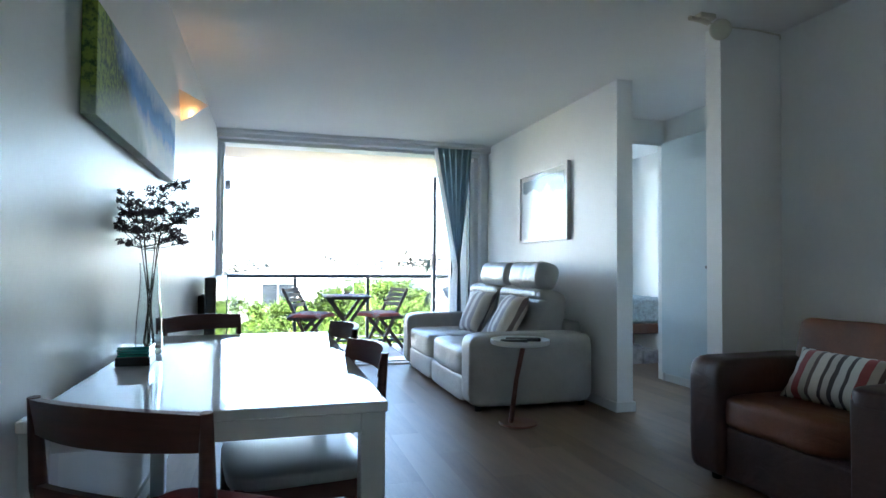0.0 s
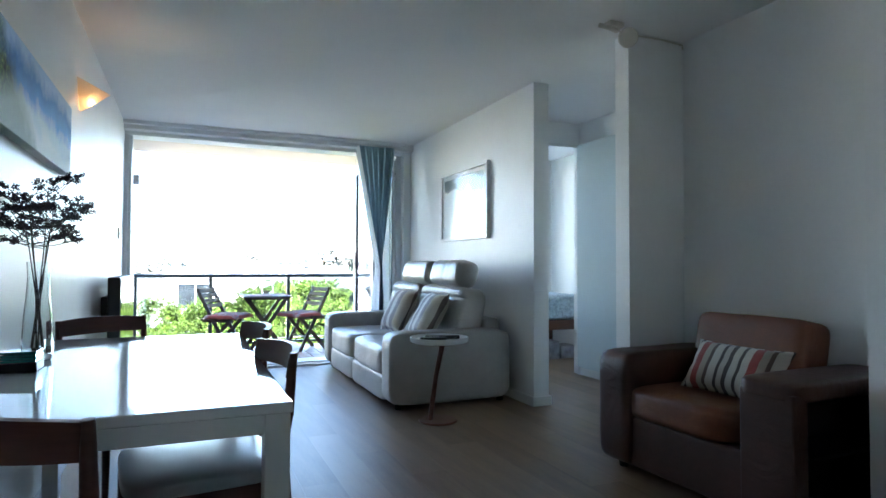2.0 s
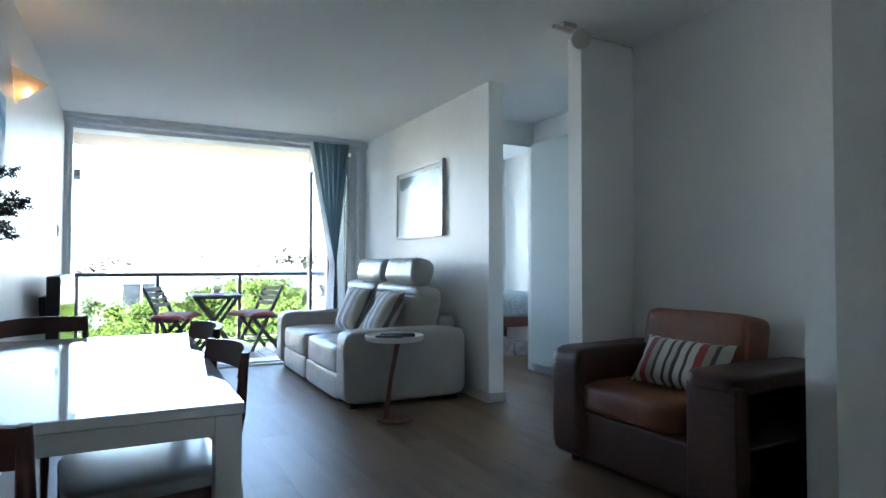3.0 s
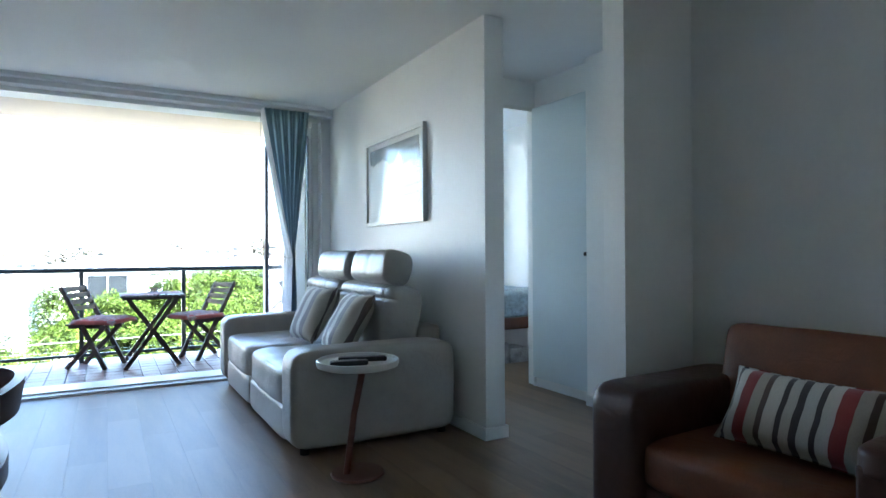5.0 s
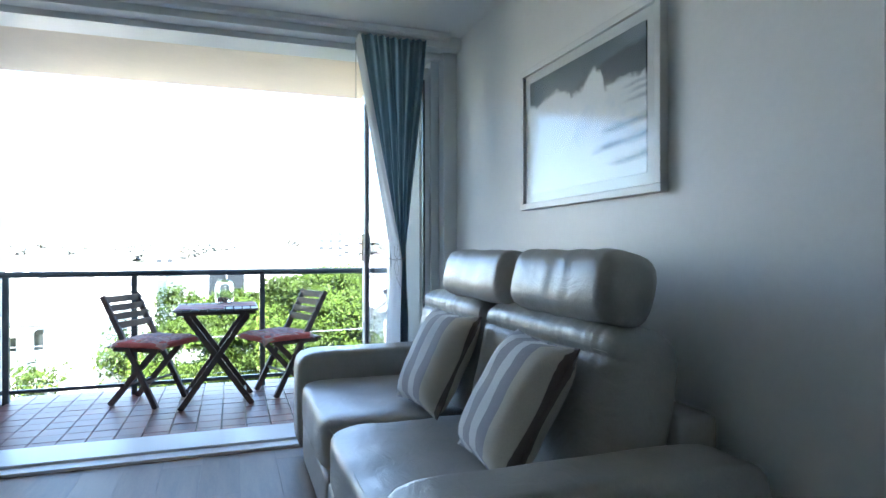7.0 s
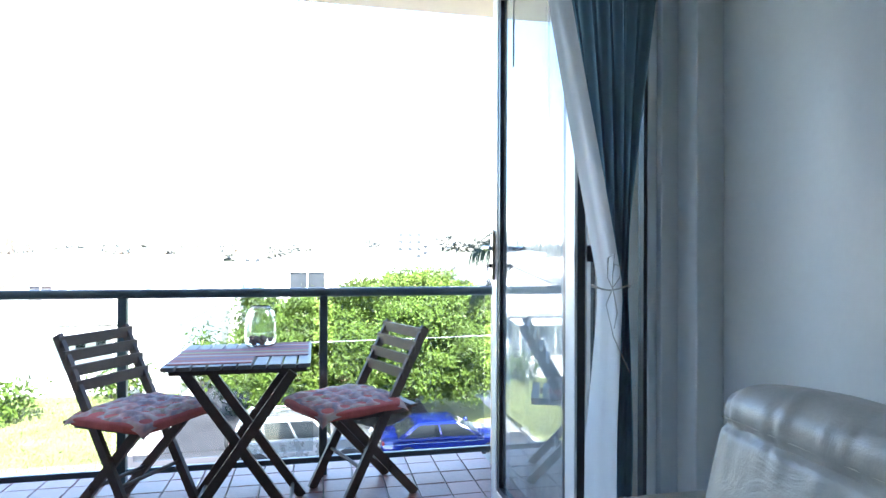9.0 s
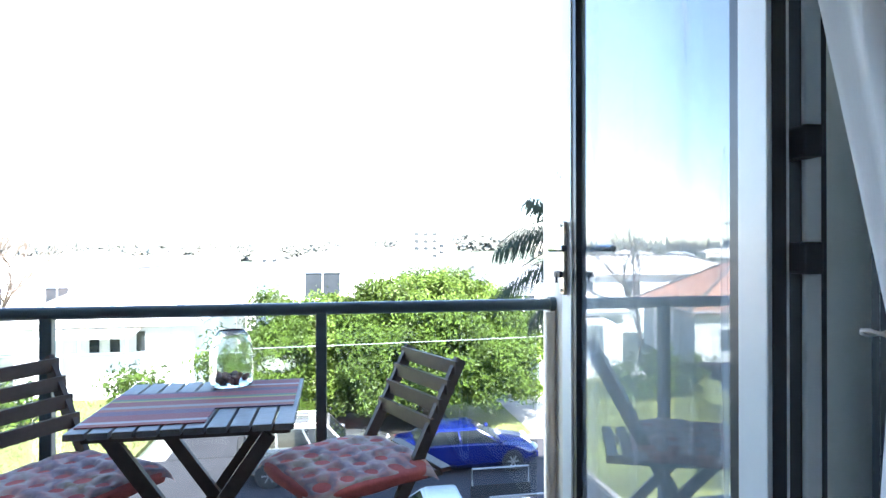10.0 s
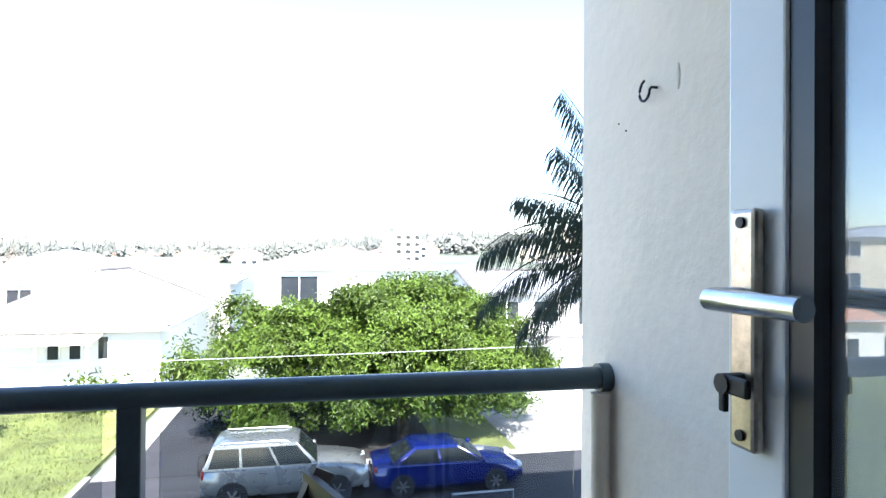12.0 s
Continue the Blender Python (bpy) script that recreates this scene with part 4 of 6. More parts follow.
# ---- canvas, wall lamp, television ----
def landscape_material():
    m, n, l, b = nodes_of("landscape_canvas")
    co = n.new("ShaderNodeTexCoord")
    sp = n.new("ShaderNodeSeparateXYZ")
    l.new(co.outputs["Object"], sp.inputs[0])
    def calc(op, x, y=0.0, z=0.0):
        k = n.new("ShaderNodeMath")
        k.operation = op
        for s, v in zip(k.inputs, (x, y, z)):
            if isinstance(v, (int, float)):
                s.default_value = v
            else:
                l.new(v, s)
        return k.outputs[0]

    def mixed(f, x, y):
        k = n.new("ShaderNodeMix")
        k.data_type = "RGBA"
        l.new(f, k.inputs["Factor"])
        l.new(x, k.inputs[6])
        l.new(y, k.inputs[7])
        return k.outputs[2]

    nz, fo = noise_at(n, l, 7, 6, 0.6), noise_at(n, l, 46, 5, 0.7)
    s = calc("MULTIPLY_ADD", sp.outputs[1], 1 / 1.45, 0.5)
    v = calc("MULTIPLY_ADD", sp.outputs[2], 1 / 0.34, 0.5)
    # a wooded slope falls from the near top corner; blue haze above, white mist below
    edge = calc("ADD", calc("MULTIPLY_ADD", v, 0.34, s), calc("MULTIPLY_ADD", nz.outputs["Fac"], 0.30, -0.15))
    is_sky = ramp(n, l, edge, [(0.42, (0, 0, 0)), (0.56, (1, 1, 1))])
    woods = ramp(n, l, calc("MULTIPLY_ADD", fo.outputs["Fac"], 0.8, calc("MULTIPLY", s, -0.7)), [(0.16, (0.025, 0.04, 0.03)), (0.30, (0.10, 0.17, 0.06)), (0.42, (0.34, 0.46, 0.10))])
    far = ramp(n, l, calc("ADD", calc("MULTIPLY_ADD", s, 0.12, v), calc("MULTIPLY_ADD", nz.outputs["Fac"], 0.5, -0.25)),
               [(0.22, (0.90, 0.93, 0.94)), (0.44, (0.70, 0.82, 0.90)), (0.62, (0.14, 0.38, 0.80)), (0.80, (0.09, 0.27, 0.66)), (1.0, (0.45, 0.64, 0.86))])
    mist = ramp(n, l, calc("MULTIPLY_ADD", v, 1.0, calc("MULTIPLY", s, -1.2)), [(0.0, (0.75, 0.75, 0.75)), (0.28, (0, 0, 0))])
    pale = n.new("ShaderNodeRGB")
    pale.outputs[0].default_value = (0.62, 0.74, 0.70, 1)
    l.new(mixed(is_sky.outputs[0], mixed(mist.outputs[0], woods.outputs[0], pale.outputs[0]), far.outputs[0]), b.inputs["Base Color"])
    b.inputs["Roughness"].default_value = 0.6
    b.inputs["Specular IOR Level"].default_value = 0.12
    return m


cv = thing("landscape_canvas", pose(0.0, 2.45, 1.632), "long box canvas of a green mountain and blue sky", "canvas picture")
bm = bmesh.new()
box(bm, 0.004, -0.73, -0.165, 0.046, 0.73, 0.165, r=0.003)
part("canvas", bm, landscape_material(), cv)

lampshade = mat("sconce_plaster", (0.75, 0.70, 0.64), 0.6, vary=0.04)
sc = thing("wall_lamp", pose(0.0, 3.72, 1.91), "white wedge-shaped wall lamp glowing warm", "wall lamp")
bm = bmesh.new()
ring0, ring1 = [], []
for q in range(3):
    a = -math.pi / 2 + math.pi * q / 2
    ring0.append(bm.verts.new((0.002 + 0.012 * math.cos(a), 0.012 * math.sin(a), 0.0)))
    ring1.append(bm.verts.new((0.002 + 0.155 * math.cos(a), 0.13 * math.sin(a), 0.105 + 0.055 * abs(math.sin(a)))))
for q in range(2):
    bm.faces.new((ring0[q], ring0[q + 1], ring1[q + 1], ring1[q]))
bmesh.ops.solidify(bm, geom=bm.faces[:], thickness=0.004)
part("shade", bm, lampshade, sc, "white folded wedge shade")
bm = bmesh.new()
lathe(bm, [(0.0, 0.03), (0.012, 0.035), (0.02, 0.06), (0.012, 0.085), (0.0, 0.09)], 14, (0.05, 0, 0))
gl, gn, gll, gb = nodes_of("warm_bulb")
gb.inputs["Base Color"].default_value = (1, 0.8, 0.55, 1)
gb.inputs["Emission Color"].default_value = (1, 0.55, 0.22, 1)
gb.inputs["Emission Strength"].default_value = 2.2
part("bulb", bm, gl, sc, "glowing warm bulb", 60)

tv = thing("television", pose(0.0, 4.95, 0.0), "black flat television on a wall bracket", "television")
bm = bmesh.new()
box(bm, 0.085, -0.56, 0.42, 0.162, 0.56, 0.952, r=0.010, seg=3)
part("casing", bm, BLACKGLOSS, tv)
bm = bmesh.new()
box(bm, 0.1625, -0.54, 0.445, 0.1645, 0.54, 0.93)
part("screen", bm, SCREEN, tv, "dark glossy screen")
bm = bmesh.new()
box(bm, 0.0, -0.15, 0.6, 0.085, 0.15, 0.8, r=0.004)
part("wall_bracket", bm, BLACKBOX, tv)

sw = thing("light_switch", pose(0.0, 5.9, 1.32), "small white switch by the balcony door", "switch")
bm = bmesh.new()
box(bm, 0, -0.03, -0.05, 0.012, 0.03, 0.05, r=0.003)
part("plate", bm, OLDPLASTIC, sw)
bm = bmesh.new()
box(bm, 0.012, -0.008, -0.014, 0.018, 0.008, 0.014, r=0.002)
part("rocker", bm, OLDPLASTIC, sw)


# ---- armchair ----
ac = thing("armchair", pose(3.0, 1.93, 0, 0, 0, 2), "brown leather club armchair with wide wooden-capped arms", "armchair")
for s in (-1, 1):
    bm = bmesh.new()
    if s > 0:
        soft(bm, Matrix.Translation((-0.02, 0.40, 0.318)), 0.38, 0.115, 0.287, p=10, cuts=14, wrinkle=0.003)
    else:
        soft(bm, Matrix.Translation((-0.02, -0.46, 0.565)), 0.38, 0.125, 0.04, p=8, cuts=12, wrinkle=0.002)
    part("arm", bm, DARKTAN, ac, "dark polished brown leather arm", 60)
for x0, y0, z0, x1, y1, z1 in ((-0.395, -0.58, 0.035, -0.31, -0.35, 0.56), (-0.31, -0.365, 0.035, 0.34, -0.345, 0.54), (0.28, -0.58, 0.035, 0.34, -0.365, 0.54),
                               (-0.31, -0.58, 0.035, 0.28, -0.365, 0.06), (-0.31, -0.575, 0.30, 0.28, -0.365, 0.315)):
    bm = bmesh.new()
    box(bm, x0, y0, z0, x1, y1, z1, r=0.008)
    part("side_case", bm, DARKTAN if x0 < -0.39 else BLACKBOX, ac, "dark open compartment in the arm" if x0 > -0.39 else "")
bm = bmesh.new()
soft(bm, Matrix.Translation((-0.04, 0.03, 0.36)), 0.34, 0.33, 0.085, p=6, cuts=14, wrinkle=0.006, sag=0.012)
part("seat_cushion", bm, TAN, ac, "tan leather seat cushion", 60)
bm = bmesh.new()
box(bm, -0.36, -0.345, 0.04, 0.33, 0.33, 0.29, r=0.02, seg=3)
part("base", bm, DARKTAN, ac)
bm = bmesh.new()
soft(bm, Matrix.Translation((0.20, 0.03, 0.555)) @ Euler((0, radians(10), 0)).to_matrix().to_4x4(), 0.10, 0.31, 0.235, p=11, cuts=18, wrinkle=0.005)
part("backrest", bm, TAN, ac, "tan leather backrest", 60)
for x in (-0.3, 0.28):
    for y in (-0.48, 0.42):
        bm = bmesh.new()
        rod(bm, (x, y, 0), (x, y, 0.05), 0.022, 0.028)
        part("foot", bm, BLACKBOX, ac, "dark round foot")
scatter_cushion((2.93, 1.86, 0.555), (0, -58, 0), 0.13, 0.26, 0.06, stripes("red_black_stripe_across", 1, 0.30,
                [(0, (0.50, 0.44, 0.38)), (0.10, (0.05, 0.03, 0.03)), (0.16, (0.60, 0.55, 0.48)), (0.30, (0.10, 0.06, 0.05)), (0.36, (0.42, 0.35, 0.28)), (0.48, (0.27, 0.03, 0.025)),
                 (0.62, (0.60, 0.55, 0.48)), (0.74, (0.05, 0.03, 0.03)), (0.80, (0.56, 0.52, 0.46)), (0.92, (0.05, 0.03, 0.03))]),
                "cream, black and red striped cushion on the armchair", 9)


# ---- curtain ----
def gathered(bm, xs, y0, zs, folds, depth, seed, lead=0.0, span=(0.0, 1.0)):
    """A hanging cloth: zs are heights, xs the (left, right) edges at each height."""
    cols = folds * 8
    grid = []
    for z, (xa, xb) in zip(zs, xs):
        width = xb - xa
        d = depth * min(1.0, 0.35 + width / 0.45)
        row = []
        for k in range(cols + 1):
            u = span[0] + (span[1] - span[0]) * k / cols
            ph = u * folds * math.tau + seed
            row.append(bm.verts.new((xa + width * u + 0.006 * math.sin(ph * 0.5 + z * 3), y0 + d * math.sin(ph) + 0.008 * math.sin(z * 4 + u * 9), z)))
        grid.append(row)
    for i in range(len(grid) - 1):
        for k in range(cols):
            bm.faces.new((grid[i][k], grid[i][k + 1], grid[i + 1][k + 1], grid[i + 1][k]))
    return bm


TIE = 1.03


def curtain_edges(z):
    """Left and right edge of the teal cloth at a height."""
    if z > TIE:
        u = (z - TIE) / (2.36 - TIE)
        return 2.535 - 0.245 * u, 2.572 + 0.142 * u ** 1.1
    u = min(1.0, (TIE - z) / 0.4)
    return 2.535 - 0.012 * u, 2.572 + 0.016 * u


def lining_edges(z):
    """The white hem: its front edge meets the cloth, its back edge turns towards the window."""
    front = curtain_edges(z)[0] + 0.008
    k = max(0.0, min(1.0, (2.36 - z) / 1.33))
    sink = 0.022 * max(0.0, min(1.0, (TIE - z) / 0.4))
    return (front - 0.020 - 0.044 * k - sink, 6.290 - 0.105 * k), (front, 6.200 - 0.022 * k)


zs = [2.36 - 2.33 * k / 48 for k in range(49)]
cu = thing("curtain", pose(0, 0, 0), "blue-teal curtain tied back low beside the balcony door", "curtain")
bm = bmesh.new()
gathered(bm, [curtain_edges(z) for z in zs], 6.215, zs, 11, 0.017, 0.4)
bmesh.ops.solidify(bm, geom=bm.faces[:], thickness=0.003)
part("drape", bm, CURTAIN, cu, "blue-teal drape in narrow folds", 70)
bm = bmesh.new()
grid = []
for z in zs:
    (xa, ya), (xb, yb) = lining_edges(z)
    grid.append([bm.verts.new((xa + (xb - xa) * q / 6, ya + (yb - ya) * q / 6 + 0.004 * math.sin(q * 1.9 + z * 5), z)) for q in range(7)])
for i in range(len(grid) - 1):
    for q in range(6):
        bm.faces.new((grid[i][q], grid[i][q + 1], grid[i + 1][q + 1], grid[i + 1][q]))
bmesh.ops.solidify(bm, geom=bm.faces[:], thickness=0.003)
part("lining", bm, LINING, cu, "white lining along the curtain's edge", 70)
bm = bmesh.new()
tube(bm, [(2.522 + 0.052 * math.cos(q * math.tau / 16), 6.200 + 0.036 * math.sin(q * math.tau / 16), 1.03 + 0.006 * math.sin(q)) for q in range(17)], 0.0022, 6)
for s, k in ((-1, 1.0), (1, 0.7)):
    tube(bm, [(2.505, 6.158, 1.03), (2.505 + s * 0.016, 6.152, 1.055), (2.507 + s * 0.018, 6.150, 1.03 + 0.075 * k), (2.507, 6.151, 1.03 + 0.085 * k), (2.503, 6.154, 1.06), (2.505, 6.156, 1.032)], 0.0014, 6)
tube(bm, [(2.505, 6.156, 1.03), (2.485, 6.152, 0.99), (2.505, 6.152, 0.91), (2.55, 6.154, 0.82)], 0.0014, 6)
tube(bm, [(2.505, 6.156, 1.03), (2.515, 6.152, 0.97), (2.507, 6.152, 0.93)], 0.0014, 6)
part("tie_cord", bm, CORD, cu, "grey tie cord in a bow", 60)
bm = bmesh.new()
rod(bm, (2.285, 6.275, 2.33), (2.285, 6.275, 1.6), 0.0025, n=6)
part("draw_wand", bm, CORD, cu, "thin draw wand")

# ---- spot lamp over the wall end, cable ----
sp = thing("ceiling_fitting", pose(2.80, 2.52, CEIL), "cream round fitting on a bracket under the ceiling", "light fitting")
bm = bmesh.new()
tube(bm, [(-0.14, -0.03, -0.045), (-0.06, -0.01, -0.04), (0.0, 0.0, -0.045)], 0.013, 10)
part("arm", bm, OLDPLASTIC, sp, smooth=60)
bm = bmesh.new()
box(bm, -0.07, -0.03, -0.03, 0.03, 0.03, 0.0, r=0.006)
part("bracket", bm, OLDPLASTIC, sp)
bm = bmesh.new()
lathe(bm, [(0.0, -0.018), (0.05, -0.018), (0.056, -0.008), (0.056, 0.012), (0.05, 0.018), (0.0, 0.02)], 32)
turn = look((0, 0, 0), (-0.72, -0.9, -0.4)).to_3x3()
for v in bm.verts:
    v.co = turn @ v.co + Vector((0.055, -0.03, -0.085))
part("disc", bm, OLDPLASTIC, sp, "round cream disc", 50)
bm = bmesh.new()
tube(bm, [(2.84, 2.59, CEIL - 0.008), (3.0, 2.592, CEIL - 0.014), (3.2, 2.592, CEIL - 0.010), (3.36, 2.592, CEIL - 0.02), (3.362, 2.592, CEIL - 0.045)], 0.005, 6)
tagged(part("cable", bm, OLDPLASTIC, smooth=60), "thin cream cable along the ceiling", "cable")

# ---- bedroom glimpse ----
bd = thing("bed", pose(3.55, 5.45, 0), "bed with a blue-grey quilt on a dark wood base", "bed")
bm = bmesh.new()
box(bm, 0, 0, 0.33, 1.35, 0.95, 0.44, r=0.01)
part("bed_base", bm, BEDWOOD, bd)
for x in (0.03, 1.25):
    for y in (0.03, 0.85):
        bm = bmesh.new()
        box(bm, x, y, 0, x + 0.07, y + 0.07, 0.33, r=0.004)
        part("leg", bm, BEDWOOD, bd)
bm = bmesh.new()
soft(bm, Matrix.Translation((0.675, 0.475, 0.57)), 0.69, 0.49, 0.14, p=8, cuts=22, wrinkle=0.025, wscale=7)
part("quilt", bm, QUILT, bd, "crumpled blue-grey quilt", 70)
for x, w, h in ((0.62, 0.26, 0.2), (0.9, 0.22, 0.14)):
    bm = bmesh.new()
    box(bm, 3.55 + x, 5.5, 0, 3.55 + x + w, 5.75, h, r=0.005)
    tagged(part("storage_box", bm, CARDBOX), "small box kept under the bed", "box", "boxes under the bed")


# ---- balcony furniture ----
def folding_chair(m, label):
    c = thing("folding_chair", m, label, "folding chair", "balcony chairs")
    for s in (-1, 1):
        x = s * 0.175
        bm = bmesh.new()
        beam(bm, (x, 0.20, 0.0), (x, -0.235, 0.80), 0.02, 0.042)
        part("back_post", bm, GARDENWOOD, c)
        x = s * 0.145
        bm = bmesh.new()
        beam(bm, (x, -0.20, 0.0), (x, 0.19, 0.43), 0.02, 0.04)
        part("cross_leg", bm, GARDENWOOD, c)
        bm = bmesh.new()
        beam(bm, (s * 0.12, -0.19, 0.408), (s * 0.12, 0.20, 0.408), 0.02, 0.032)
        part("seat_bearer", bm, GARDENWOOD, c)
    for k in range(4):
        z = 0.773 - k * 0.061
        y = 0.20 - 0.435 * z / 0.80 + 0.012
        bm = bmesh.new()
        beam(bm, (-0.195, y, z), (0.195, y, z), 0.014, 0.048)
        part("back_slat", bm, GARDENWOOD, c)
    for k in range(7):
        y = -0.17 + k * 0.058
        bm = bmesh.new()
        box(bm, -0.185, y - 0.02, 0.425, 0.185, y + 0.02, 0.440, r=0.002)
        part("seat_slat", bm, GARDENWOOD, c)
    for z, y in ((0.18, 0.10), (0.15, -0.065)):
        bm = bmesh.new()
        rod(bm, (-0.17, y, z), (0.17, y, z), 0.009)
        part("stretcher", bm, GARDENWOOD, c)
    return c


def patchwork():
    m, n, l, b = nodes_of("patchwork_cotton")
    co = n.new("ShaderNodeTexCoord")
    nz = noise_at(n, l, 9, 3)
    r = ramp(n, l, nz.outputs["Fac"], [(0.28, (0.20, 0.13, 0.16)), (0.38, (0.48, 0.40, 0.40)), (0.46, (0.30, 0.24, 0.28)), (0.52, (0.50, 0.30, 0.29)), (0.60, (0.52, 0.45, 0.44)), (0.68, (0.34, 0.25, 0.18)), (0.76, (0.50, 0.42, 0.30))])
    l.new(r.outputs[0], b.inputs["Base Color"])
    b.inputs["Roughness"].default_value = 0.9
    gr = noise_at(n, l, 200, 2)
    bump_to(n, l, b, gr.outputs["Fac"], 0.3, 0.003)
    return m


PATCH = patchwork()
PINK = mat("faded_red_cotton", (0.46, 0.12, 0.11), 0.9, vary=0.3, scale=8, fine=200, bump=0.3, dist=0.003)


def seat_pad(m, seed):
    """A thick tufted pad: a grid of buttoned hollows on top, a red side wall."""
    c = thing("seat_pad", m, "faded red tufted cushion lying on a balcony chair", "cushion", "balcony seat pads")
    bm = bmesh.new()
    cuts, hs = 40, 0.222
    vs = []
    for i in range(cuts + 1):
        row = []
        for j in range(cuts + 1):
            u, v = 2 * i / cuts - 1, 2 * j / cuts - 1
            tuft = 0.0
            for a in range(5):
                for b in range(5):
                    du, dv = u - (a - 2) * 0.38, v - (b - 2) * 0.38
                    tuft = max(tuft, math.exp(-(du * du + dv * dv) / 0.010))
            edge = (1 - abs(u) ** 8) * (1 - abs(v) ** 8)
            z = 0.026 + 0.010 * noise.noise(Vector((u * 1.6, v * 1.6, seed))) + 0.034 * max(0, edge) ** 0.5 - 0.030 * tuft - 0.040 * abs(u * v) ** 5 + 0.006 * noise.noise(Vector((u * 3 + seed, v * 3, 0)))
            row.append(bm.verts.new((u * hs * (1 + 0.03 * noise.noise(Vector((v * 2, seed, 1)))), v * hs, z)))
        vs.append(row)
    for i in range(cuts):
        for j in range(cuts):
            bm.faces.new((vs[i][j], vs[i + 1][j], vs[i + 1][j + 1], vs[i][j + 1]))
    part("tufted_top", bm, PATCH, c, "tufted patchwork top", 80)
    bm = bmesh.new()
    soft(bm, Matrix.Translation((0, 0, 0.022)), hs + 0.006, hs + 0.006, 0.026, p=5, cuts=16, wrinkle=0.006, wscale=9, seed=seed)
    for v in bm.verts:
        v.co.z -= 0.030 * min(1.0, abs(v.co.x * v.co.y) / hs ** 2) ** 5
    part("side_wall", bm, PINK, c, "faded red side", 60)


folding_chair(pose(0.985, 7.70, -0.05, 0, 0, -120), "dark stained wooden folding chair on the balcony tiles")
folding_chair(pose(2.02, 7.73, -0.05, 0, 0, 112), "dark stained wooden folding chair by the open glass door")
seat_pad(pose(1.06, 7.62, 0.392, 0, 0, -122), 2.0)
seat_pad(pose(1.91, 7.64, 0.392, 0, 0, 117), 6.0)

bt = thing("folding_table", pose(1.48, 7.56, -0.05), "small slatted wooden folding table on crossed legs", "table")
for k in range(10):
    x = -0.258 + k * 0.0575
    bm = bmesh.new()
    box(bm, x - 0.025, -0.288, 0.697, x + 0.025, 0.288, 0.715, r=0.002)
    part("top_slat", bm, SLATWOOD, bt)
for y in (-0.2, 0.2):
    bm = bmesh.new()
    box(bm, -0.27, y - 0.016, 0.667, 0.27, y + 0.016, 0.697, r=0.002)
    part("bearer", bm, GARDENWOOD, bt)
for s, y in ((1, -0.225), (-1, -0.175), (1, 0.225), (-1, 0.175)):
    bm = bmesh.new()
    beam(bm, (-s * 0.245, y, 0.0), (s * 0.215, y, 0.67), 0.02, 0.04)
    part("leg", bm, GARDENWOOD, bt)
for x in (-0.2, 0.2):
    bm = bmesh.new()
    rod(bm, (x, -0.225, 0.06), (x, 0.225, 0.06), 0.009)
    part("stretcher", bm, GARDENWOOD, bt)

RUNNER = stripes("striped_runner", 1, 0.40, [(0, (0.30, 0.05, 0.06)), (0.13, (0.42, 0.35, 0.10)), (0.17, (0.10, 0.20, 0.12)), (0.22, (0.33, 0.05, 0.09)), (0.36, (0.12, 0.06, 0.13)),
                                             (0.46, (0.36, 0.07, 0.06)), (0.55, (0.50, 0.48, 0.50)), (0.60, (0.30, 0.05, 0.07)), (0.75, (0.16, 0.07, 0.14)), (0.86, (0.38, 0.10, 0.08)), (0.93, (0.36, 0.34, 0.32))], offset=0.1)
bm = bmesh.new()
for x0, y0, x1, y1 in ((-0.272, -0.245, 0.05, -0.10), (-0.272, -0.10, 0.272, 0.125), (0.03, 0.125, 0.272, 0.27)):
    box(bm, x0, y0, 0, x1, y1, 0.003)
ob = part("table_runner", bm, RUNNER)
ob.matrix_basis = pose(1.48, 7.56, 0.6655)
tagged(ob, "striped red, purple and green runner on the balcony table", "table runner")

bl = thing("glass_jar", pose(1.527, 7.77, 0.6655), "clear glass jar half full of shells", "jar")
bm = bmesh.new()
lathe(bm, [(0.0, 0.0), (0.060, 0.0), (0.069, 0.007), (0.073, 0.04), (0.072, 0.10), (0.068, 0.135), (0.058, 0.168), (0.044, 0.188), (0.040, 0.190), (0.040, 0.186), (0.055, 0.166), (0.065, 0.133), (0.069, 0.10), (0.070, 0.04), (0.065, 0.013), (0.0, 0.011)], 36)
part("jar", bm, VASEGLASS, bl, "clear rounded glass", 60)
bm = bmesh.new()
rng = random.Random(8)
for k in range(34):
    a, r = rng.uniform(0, math.tau), 0.052 * math.sqrt(rng.random())
    soft(bm, Matrix.Translation((r * math.cos(a), r * math.sin(a), 0.019 + rng.uniform(0, 0.022))) @ Euler((rng.random() * 3, rng.random() * 3, 0)).to_matrix().to_4x4(), 0.011, 0.009, 0.006, p=2.2, cuts=2)
part("shells", bm, mat("shells", (0.42, 0.29, 0.24), 0.5, vary=0.4, scale=30), bl, "brown and pink shells", 60)

hk = thing("wall_hook", pose(2.78, 7.83, 1.48), "rusty open hook screwed into the wall", "hook")
bm = bmesh.new()
tube(bm, [(0.0, -0.018, 0.004), (-0.012, -0.018, 0.004)] + [(-0.016, -0.018 * math.cos(q), -0.018 * math.sin(q)) for q in [k * 0.42 for k in range(10)]] + [(-0.016, 0.008, 0.018), (-0.016, 0.001, 0.0205)], 0.0026, 8)
part("hook", bm, IRON, hk, smooth=60)

